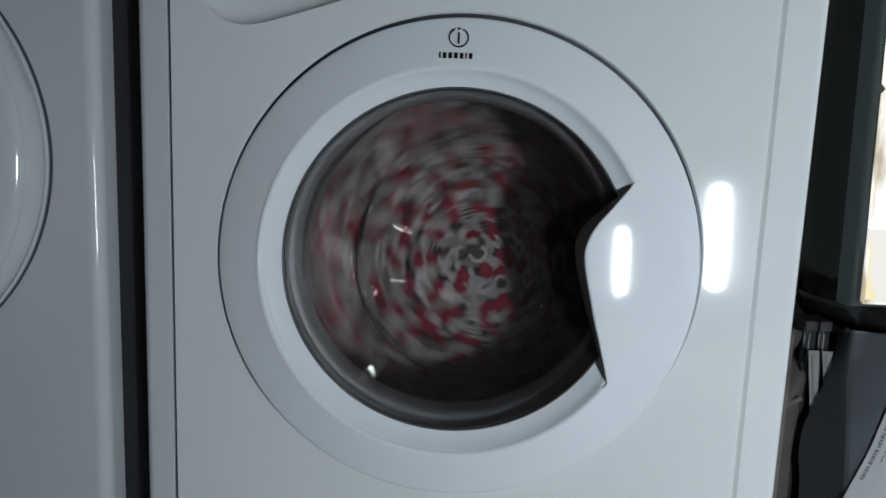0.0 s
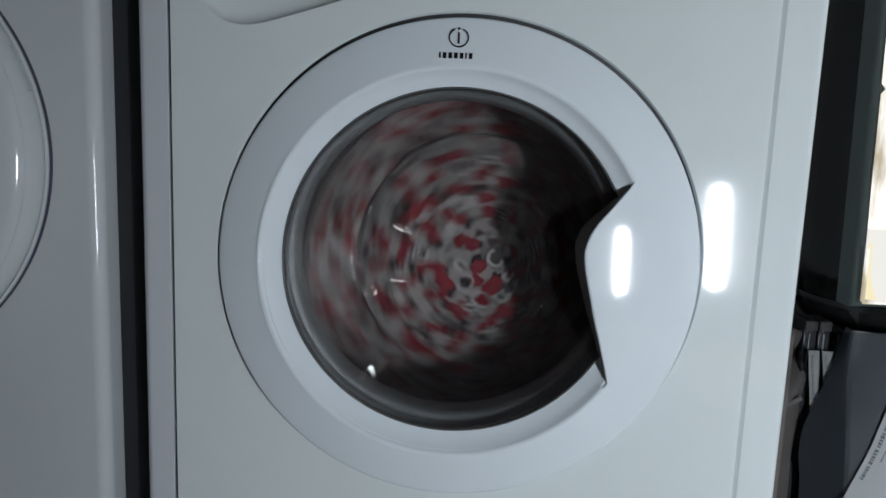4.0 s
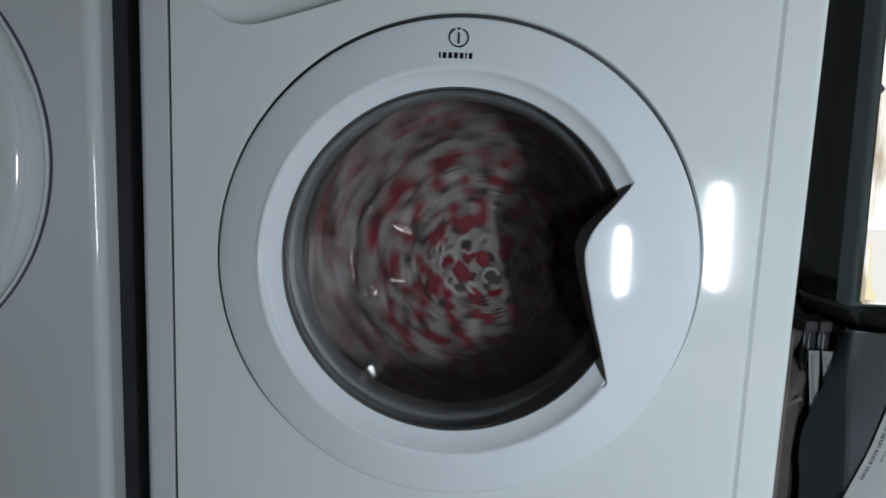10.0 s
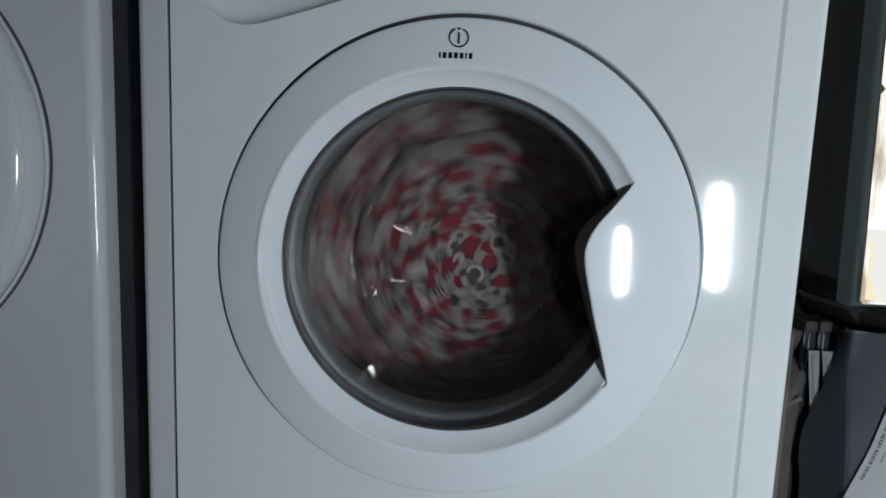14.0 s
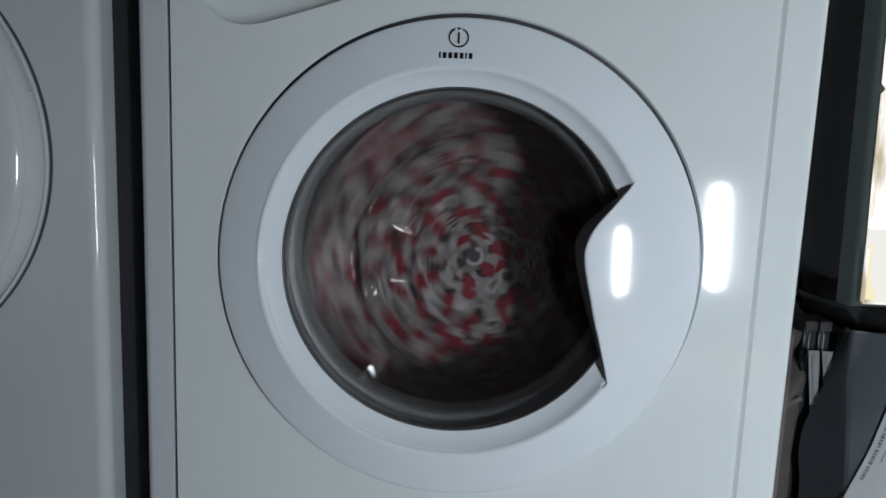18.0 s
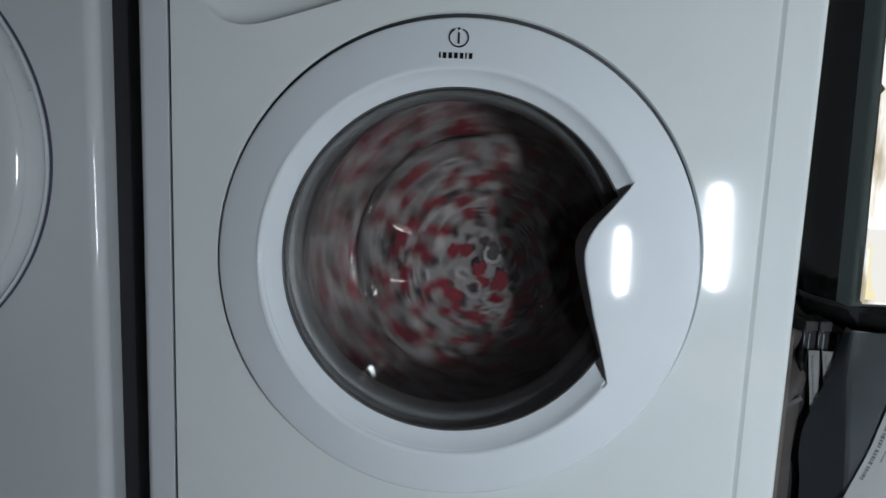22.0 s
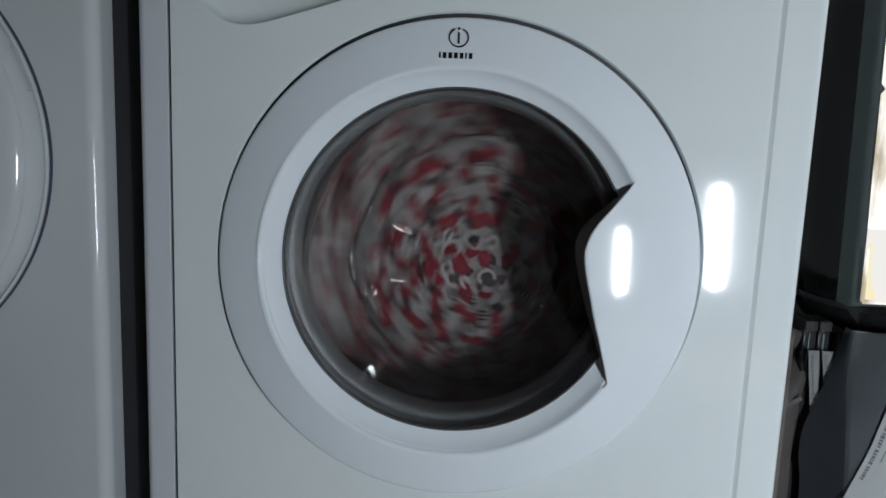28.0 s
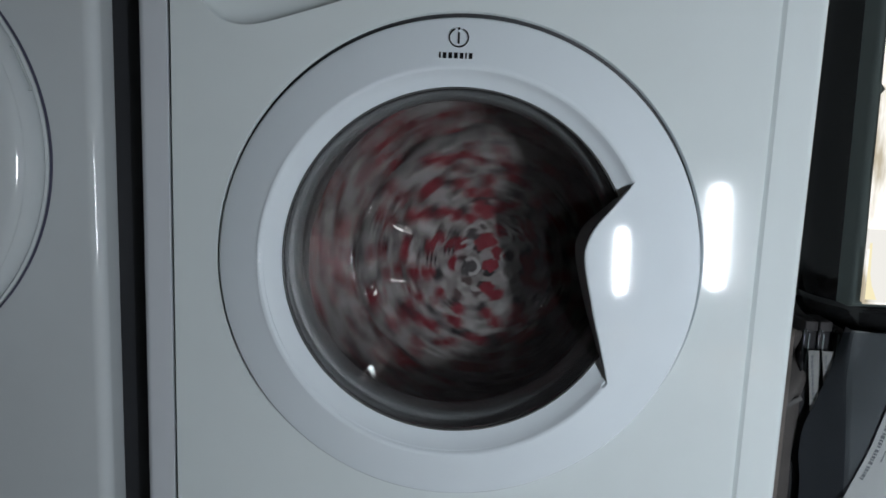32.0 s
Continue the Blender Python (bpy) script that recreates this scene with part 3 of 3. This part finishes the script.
def ring(x, z, w, h, thick, turn, seed, outlined):
    """A printed uneven ring, some with a dark outline and centre."""
    bm = flat_loop(w, h, thick, min(w, h) * 0.46, 0.0)
    for v in bm.verts:
        q = Vector((v.co.x * 170.0, v.co.z * 170.0, seed))
        v.co.x, v.co.z = v.co.x + 0.0011 * noise.noise(q), v.co.z + 0.0011 * noise.noise(q + Vector((9.0, 3.0, 0.0)))
    start, width = spots.uniform(0, 360), spots.uniform(40, 130)
    away = [f for f in bm.faces if (math.degrees(math.atan2(f.calc_center_median().z, f.calc_center_median().x)) - start) % 360 < width]
    bmesh.ops.delete(bm, geom=away, context="FACES")
    if outlined:
        blot(x + 0.0012, z - 0.0010, w * 0.50, h * 0.53, turn + 15, seed + 0.7, 0.0026, GREY_CLOTH_PRINT, "printed_outline")
    return part("printed_ring", lay(bm, x, z, turn, 0.0034), WHITE_PRINT, cover)


def blot(x, z, rx, rz, turn, seed, lift, mat, name):
    """One printed shape: an uneven oval lying on the cloth."""
    bm = patch_bm(1.0, seed)
    for v in bm.verts:
        v.co.x, v.co.z = v.co.x * rx, v.co.z * rz
    return part(name, lay(bm, x, z, turn, lift), mat, cover)


def bow(x, z, turn, size, seed):
    """A printed motif: two red lobes between dark round spots, with a white ring beside them."""
    c, n = math.cos(radians(turn)), math.sin(radians(turn))
    put = lambda u, w: (x + size * (u * c - w * n), z + size * (u * n + w * c))
    blot(*put(-0.0070, 0.0), 0.0074 * size, 0.0058 * size, turn + 20, seed, 0.0022, RED_PRINT, "printed_lobe")
    blot(*put(0.0070, 0.0012), 0.0070 * size, 0.0062 * size, turn - 25, seed + 1.7, 0.0022, RED_PRINT, "printed_lobe")
    blot(*put(-0.0165, 0.0010), 0.0050 * size, 0.0056 * size, turn, seed + 3.1, 0.0020, BLACK_CLOTH_PRINT, "printed_spot")
    if spots.random() < 0.5:
        blot(*put(0.0130, 0.0070), 0.0046 * size, 0.0052 * size, turn, seed + 4.4, 0.0020, BLACK_CLOTH_PRINT, "printed_spot")
    if spots.random() < 0.6:
        blot(*put(spots.uniform(-0.010, 0.010), spots.choice((-1, 1)) * spots.uniform(0.011, 0.015)), 0.0075 * size, 0.0052 * size, turn + spots.uniform(0, 180), seed + 6.6, 0.0018, WHITE_PRINT, "printed_patch")
    if spots.random() < 0.5:
        u, w, lean = spots.uniform(-0.014, 0.014), spots.choice((-1, 1)) * spots.uniform(0.012, 0.018), turn + spots.uniform(-40, 40)
        for k in range(3):
            part("printed_stroke", lay(extrude_bm([(-0.0010 + 0.0045 * k, -0.0048), (0.0010 + 0.0045 * k, -0.0048), (0.0010 + 0.0045 * k, 0.0048), (-0.0010 + 0.0045 * k, 0.0048)], 0.0, 0.0015), *put(u, w), lean, 0.0036), BLACK_CLOTH_PRINT, cover)
    if spots.random() < 0.5:
        rx, rz = put(spots.uniform(-0.012, 0.012), spots.choice((-1, 1)) * spots.uniform(0.014, 0.019))
        ring(rx, rz, spots.uniform(0.010, 0.014) * size, spots.uniform(0.013, 0.018) * size, 0.0030, turn + spots.uniform(-30, 30), seed + 8.1, spots.random() < 0.6)


# the print about the axle: x, z, half width, half height in millimetres
spots = random.Random(5)
PHASE = radians(-103.6)


def turned(x, z):
    x, z = x - 5.6, z - 2.2
    return 0.001 * (x * math.cos(PHASE) - z * math.sin(PHASE)), 0.001 * (x * math.sin(PHASE) + z * math.cos(PHASE))


CENTRE_RED = [(-13.5, -3.0, 7.5, 7.5), (-1.0, 5.0, 8.5, 8.0), (-5.0, -19.5, 11.0, 9.5), (-44.0, -18.0, 7.0, 12.0), (-37.0, 22.0, 8.0, 13.0), (7.0, 39.5, 8.0, 6.5), (12.0, 27.5, 8.5, 7.0), (-19.5, -48.0, 8.5, 6.5), (24.0, -30.0, 11.0, 7.0)]
CENTRE_BLACK = [(-23.5, 3.5, 5.2, 5.6), (4.8, 11.5, 5.6, 5.2), (5.0, -17.0, 5.4, 5.0), (-11.5, -35.5, 5.6, 4.6), (-37.5, 9.0, 6.0, 5.0), (17.5, 21.0, 4.6, 4.2)]
CENTRE_RING = [(-11.8, 19.0, 13.0, 20.0), (19.0, -1.8, 19.0, 20.0), (-26.5, -20.5, 15.0, 23.0), (3.0, -36.5, 19.0, 12.0), (14.0, -25.0, 15.0, 11.0)]
for k, (x, z, rx, rz) in enumerate(CENTRE_RED):
    blot(*turned(x, z), rx * 0.001, rz * 0.001, math.degrees(PHASE), 1.3 + 2.9 * k, 0.0024, RED_PRINT, "printed_lobe")
for k, (x, z, rx, rz) in enumerate(CENTRE_BLACK):
    blot(*turned(x, z), rx * 0.001, rz * 0.001, math.degrees(PHASE), 40.3 + 2.3 * k, 0.0020, BLACK_CLOTH_PRINT, "printed_spot")
for k, (x, z, w, h) in enumerate(CENTRE_RING):
    ring(*turned(x, z), w * 0.001, h * 0.001, 0.0034, math.degrees(PHASE), 60.0 + 3.3 * k, k % 2 == 1)
ring(*turned(-23.5, 3.5), 0.017, 0.021, 0.0027, 0, 80.0, False)

# the rest of the print, in an uneven lattice
for i in range(-6, 7):
    for j in range(-6, 7):
        x, z = 0.033 * (i + 0.5 * (j % 2)) + spots.uniform(-0.005, 0.005), 0.029 * j + spots.uniform(-0.005, 0.005)
        if 0.056 < math.hypot(x, z) < COVER_R - 0.014:
            bow(x, z, spots.uniform(0, 360), spots.uniform(0.85, 1.15), 7.0 * i + 1.9 * j)


def motions():
    """The spin: one turn in 0.7 s, and a slow lead that grows through the clip."""
    lead = [(0.0, -118), (3.5, -108), (5.6, -88), (9.1, -48), (11.9, -26), (14.0, -13), (16.8, 0), (22.4, 22), (25.2, 30), (28.0, 43), (31.5, 51), (32.0, 52)]

    def angle(t):
        for (t0, d0), (t1, d1) in zip(lead, lead[1:]):
            if t <= t1 + 1e-9:
                return 360.0 * (t - 16.8) / 0.7 + d0 + (d1 - d0) * (t - t0) / (t1 - t0)
        return 0.0

    times = [k / 15.0 for k in range(481)]
    rows = [(t, pose(AX, 0, AZ, 0, -angle(t), 0)) for t in times]
    for ob in (drum, *LAUNDRY):
        walk(ob, rows)


# ---- neighbouring machine ----
NX, NZ = -0.5707, 0.5138
dryer = thing("tumble_dryer", pose(0, 0, 0), "white tumble dryer with a round domed white door", "tumble dryer")
part("body", strip_bm([(-0.905, 0.58), (-0.905, 0.02), *arc(-0.893, 0.012, 0.012, 180, 270, 6), (-0.355, 0.0), (-0.3335, 0.0), *arc(-0.3330, 0.0120, 0.0120, 270, 358, 14), (-0.3215, 0.06), (-0.3215, 0.58)], 0.01, 0.85), NEIGHBOUR, dryer)
part("top_panel", box_bm(-0.906, -0.003, 0.8505, -0.308, 0.585, 0.875, 0.004), NEIGHBOUR, dryer)
part("back_panel", box_bm(-0.905, 0.581, 0.0, -0.3085, 0.590, 0.85), NEIGHBOUR, dryer)
dryer_door = part("door", lathe_bm([(r, y) for r, y, _ in smooth_line([(0.0, -0.045, 0), (0.05, -0.0445, 0), (0.10, -0.0420, 0), (0.156, -0.0365, 0), (0.1880, -0.0315, 0), (0.1985, -0.0225, 0), (0.2020, -0.0145, 0), (0.2034, -0.0065, 0), (0.2035, -0.0010, 0)], 3)], 128), NEIGHBOUR, dryer, "domed white door", pose(NX, 0, NZ))
part("door_rim", lathe_bm([(0.2030, -0.0030), (0.2045, -0.0060), (0.2070, -0.0050), (0.2080, -0.0010)], 128), NEIGHBOUR, dryer_door)
part("rim_groove", lathe_bm([(0.1962, -0.0246), (0.1968, -0.0258), (0.1975, -0.0236)], 128), NEIGHBOUR, dryer_door, "thin raised line near the door's edge")
part("rim_edge", lathe_bm([(0.2080, -0.0050), (0.2087, -0.0040), (0.2087, -0.0010), (0.2078, -0.0010)], 128), RIM_BLUE, dryer_door, "dark blue-grey outer edge of the door rim")
clip_ring = flat_loop(0.0060, 0.040, 0.0007, 0.0031, -0.022)
part("rim_catch", clip_ring, NEIGHBOUR, dryer_door, "slim oval catch in the rim", pose(0.1885, 0.0105, 0.0745, 0, -22, 0))
# added filler, no real part: its black stands in for the gap's shade
gap = tagged(part("trim", box_bm(-0.3212, 0.034, 0.0, -0.2858, 0.054, 0.84, 0.001), BLACK_MATT), "black strip standing in for the shade between the machines", "trim", kind="structure")

# ---- beside the machine: black appliance on a stack of storage boxes ----
BX, BY, BZ = 0.510, 0.215, 0.3350
pot = thing("black_canister", pose(BX, BY, BZ), "glossy black round canister with lit window on a plastic box", "appliance")


def upright_lathe(profile, steps=96):
    """Turns (radius, z) points about the vertical."""
    bm = lathe_bm([(r, z) for r, z in profile], steps)
    bmesh.ops.rotate(bm, verts=bm.verts, cent=(0, 0, 0), matrix=Matrix.Rotation(radians(90), 3, "X"))
    return bm


part("base_ring", upright_lathe([(0.0, 0.0), (0.048, 0.0), (0.065, 0.002), (0.081, 0.009), (0.088, 0.015), (0.0925, 0.023), (0.095, 0.034), (0.0955, 0.040), (0.0945, 0.042), (0.090, 0.0425)]), BLACK_GLOSS, pot)
part("body", upright_lathe([(0.088, 0.0405), (0.0945, 0.0428), (0.0965, 0.048), (0.104, 0.085), (0.113, 0.140), (0.117, 0.20), (0.118, 0.44), (0.112, 0.452), (0.0, 0.454)]), BLACK_GLOSS, pot)
part("window_frame", extrude_bm([(-0.083, 0.026), (0.083, 0.026), (0.092, 0.41), (-0.092, 0.41)], -0.1190, -0.080, 0.018, 8), GREEN_GREY, pot, "grey-green frame of the window", pose(-0.013, 0, 0.022))
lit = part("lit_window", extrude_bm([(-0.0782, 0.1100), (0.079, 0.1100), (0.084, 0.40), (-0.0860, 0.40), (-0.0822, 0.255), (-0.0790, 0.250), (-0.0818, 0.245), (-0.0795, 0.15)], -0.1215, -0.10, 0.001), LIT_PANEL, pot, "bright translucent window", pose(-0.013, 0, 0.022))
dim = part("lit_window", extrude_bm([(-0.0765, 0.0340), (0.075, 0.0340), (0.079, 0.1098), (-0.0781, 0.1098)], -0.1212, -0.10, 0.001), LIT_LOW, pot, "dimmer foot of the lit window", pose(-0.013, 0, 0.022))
# reflection and bright rim on the window, drawn as glowing shapes
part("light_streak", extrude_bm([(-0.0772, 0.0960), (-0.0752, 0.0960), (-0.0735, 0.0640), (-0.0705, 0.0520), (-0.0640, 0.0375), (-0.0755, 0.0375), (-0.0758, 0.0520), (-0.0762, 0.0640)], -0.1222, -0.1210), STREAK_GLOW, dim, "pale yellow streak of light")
part("edge_glow", extrude_bm([(-0.0775, 0.0328), (0.075, 0.0328), (0.075, 0.0346), (-0.0760, 0.0346), (-0.0774, 0.0900), (-0.0788, 0.0900)], -0.1225, -0.1208), LIT_PANEL, dim, "bright edge of the lit window")

crate = thing("storage_box", pose(0, 0, 0), "smoked grey plastic storage box with cases and papers in it", "storage box")
EDGE_LINE = smooth_line([(0.4000, 0.021), (0.3985, 0.100), (0.3975, 0.171), (0.3925, 0.205), (0.3935, 0.2374), (0.4014, 0.2609), (0.4152, 0.3035), (0.4234, 0.3400), (0.4260, 0.3560)], 4)


def front_y(x, z):
    """The depth of the box's rounded front at x, z."""
    left = float(np.interp(z, [p[1] for p in EDGE_LINE], [p[0] for p in EDGE_LINE]))
    u = max(0.0, x - left)
    deep = 0.070 + 0.060 * math.exp(-u / 0.040) + 0.004 * math.sin(z * 16.0) * math.exp(-u / 0.05)
    most = corner_y(z)
    return most - 0.004 * math.log(1.0 + math.exp((most - deep) / 0.004))


def corner_y(z):
    """How deep the corner lies: deeper near the rim."""
    return float(np.interp(z, [0.24, 0.30], [0.095, 0.113]))


def corner_x(z):
    """Where the front turns into the receding side of the box."""
    return float(np.interp(z, [0.0, 0.10, 0.20, 0.24, 0.28, 0.345, 0.36], [0.4350, 0.4297, 0.4232, 0.4200, 0.4222, 0.4240, 0.4255]))


grid, flank = [], []
for left, z in EDGE_LINE:
    c, d = corner_x(z), corner_y(z)
    flank.append(smooth_line([(left, 0.1320, z), (left + 0.55 * (c - left), d + 0.5 * (0.132 - d), z), (c - 0.0005, d + 0.0035, z), (c + 0.0020, d + 0.0008, z)], 5))
    row = [flank[-1][-1]]
    for i in range(33):
        u = (0.655 - c) * (i / 32) ** 1.6
        row.append((c + 0.0050 + u, front_y(c + 0.005 + u, z), z - 0.006 * (u / 0.25) * (z / 0.35)))
    grid.append(row)
for name, rows, mat, label in (("front", grid, BOX_GREY, "grey plastic front"), ("side", flank, FLANK_SHADE, "smoked plastic side, darkened for shade and dark contents")):
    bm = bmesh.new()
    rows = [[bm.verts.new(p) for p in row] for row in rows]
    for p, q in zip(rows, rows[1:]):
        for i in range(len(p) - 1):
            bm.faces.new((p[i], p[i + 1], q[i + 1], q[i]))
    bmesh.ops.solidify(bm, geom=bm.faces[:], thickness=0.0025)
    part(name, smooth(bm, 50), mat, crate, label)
front_window = part("front_window", box_bm(0.0, 0.0, 0.0, 0.325, 0.0025, 0.3500, 0.001), SMOKED, crate, "smoked see-through front", pose(0.335, 0.052, 0.019))
front_window.visible_shadow = False
part("lid", box_bm(0.440, 0.150, 0.325, 0.66, 0.40, 0.3345, 0.003), CASE_DARK, crate)
part("back", box_bm(0.335, 0.395, 0.0, 0.66, 0.40, 0.324), CASE_DARK, crate)
part("side", box_bm(0.655, 0.15, 0.0, 0.66, 0.395, 0.324), CASE_DARK, crate)
part("base", box_bm(0.335, 0.048, 0.0, 0.655, 0.395, 0.02), CASE_DARK, crate)

# upright cases with paper labels, their writing as plain bars
label_shapes = [[(0.0, 0.0), (0.0122, 0.0005), (0.0165, -0.0520), (0.0125, -0.0720), (0.0095, -0.0690)], [(0.0, 0.0), (0.0128, -0.0005), (0.0132, -0.0200), (0.0068, -0.0420)]]
for k, x0 in enumerate((0.3890, 0.4050, 0.4215)):
    w = 0.0145 if k < 2 else 0.0100
    case = part("disc_case", box_bm(0, 0, 0, w, 0.035, 0.337 if k < 2 else 0.330, 0.0015), CASE_DARK, at=pose(x0, 0.1450, 0.0201))
    tagged(case, "dark plastic case standing upright, with a paper label" if k < 2 else "dark plastic case standing upright in the box", "case", "upright cases")
    part("spine_strip", box_bm(0.0052, -0.0012, 0.274, 0.0074, 0.001, 0.322, 0.0004), GREEN_GREY, case)
    part("spine_ridge", box_bm(0.0004, -0.0010, 0.270, 0.0024, 0.001, 0.328, 0.0004), BLACK_GLOSS, case)
    if k < 2:
        lab = part("label", extrude_bm([(x + 0.003 - 0.001 * k, z + 0.305) for x, z in label_shapes[k]], -0.0090, -0.0082), LABEL_PAPER, case, "off-white paper label")
        z = 0.300
        for n in range(10 if k == 0 else 5):
            h = (0.0042, 0.0030, 0.0050, 0.0026)[n % 4]
            xs = 0.0068 + 0.0007 * n - 0.001 * k
            part("writing_bar", box_bm(xs, -0.0096, z - h, xs + 0.0021, -0.0088, z), INK, lab)
            z -= h + 0.0015

# printed paper, its lines along its long edge
slope = math.degrees(math.atan2(0.2778 - 0.1590, 0.4780 - 0.4439))
PAPER_AT = pose(0.4265, 0.0660, 0.1840, 0, -slope, 0)


def on_front(bm, lift):
    """Bends a flat sheet, given in the paper's own plane, over the box's front."""
    for v in bm.verts:
        w = PAPER_AT @ Vector((v.co.x, 0.0, v.co.z))
        v.co.y = front_y(w.x, w.z) - 0.0660 - lift + v.co.y
    return bm


bm = bmesh.new()
grid = [[[bm.verts.new((-0.060 + 0.210 * i / 24, y, -0.12 * j / 14)) for j in range(15)] for i in range(25)] for y in (0.0, 0.0005)]
for side in grid:
    for i in range(24):
        for j in range(14):
            bm.faces.new((side[i][j], side[i + 1][j], side[i + 1][j + 1], side[i][j + 1]))
for i in range(24):
    for j in (0, 14):
        bm.faces.new((grid[0][i][j], grid[0][i + 1][j], grid[1][i + 1][j], grid[1][i][j]))
paper = part("paper_sheet", on_front(bm, 0.0032), PAPER, at=PAPER_AT)
tagged(paper, "white printed sheet of paper in the box", "paper")
for row, (start, marks, mat) in enumerate(((0.020, 22, INK), (0.046, 1, INK), (0.058, 7, INK), (0.040, 3, RED_INK))):
    u = start
    for n in range(marks):
        length = 0.040 if row == 1 else (0.0022, 0.0034, 0.0016, 0.0028)[n % 4]
        hgt = 0.0007 if row == 1 else (0.0030 if row < 2 else 0.0045)
        top = -0.0042 - (0.0, 0.0088, 0.0160, 0.0300)[row]
        part("print_bar", on_front(box_bm(u, -0.0004, top - hgt, u + length, 0.0002, top), 0.0034), mat, paper)
        u += length + 0.0011 + (0.0016 if n % 5 == 4 else 0.0)

bag = thing("cloth_bag", pose(0, 0, 0), "grey-brown soft bag slumped beside the machine", "bag")
bm = bmesh.new()
bmesh.ops.create_grid(bm, x_segments=40, y_segments=90, size=0.5)
for v in bm.verts:
    u, w = v.co.x + 0.5, v.co.y + 0.5
    bulge = 0.018 * math.sin(math.pi * u) + 0.004 * noise.noise(Vector((u * 3, w * 5, 2.0)))
    v.co = Vector((0.322 + (0.070 + 0.010 * math.sin(w * 2.6)) * u, 0.152 - bulge + 0.012 * math.exp(-((w * 0.300 - 0.06 * u - 0.225) / 0.012) ** 2) - 0.008 * math.exp(-((w * 0.300 - 0.06 * u - 0.200) / 0.014) ** 2), 0.002 + 0.340 * w))
for f in bm.faces:
    f.smooth = True
rim_edges = [e for e in bm.edges if len(e.link_faces) == 1]
got = bmesh.ops.extrude_edge_only(bm, edges=rim_edges)
for v in [g for g in got["geom"] if isinstance(g, bmesh.types.BMVert)]:
    v.co.y += 0.10
part("side", bm, CARD, bag)
part("strap", box_bm(-0.017, -0.002, -0.0030, 0.017, 0.002, 0.0030, 0.0012), STRAP, bag, "paler flat strap", pose(0.3735, 0.1310, 0.2640, 0, -33, 0))

motions()
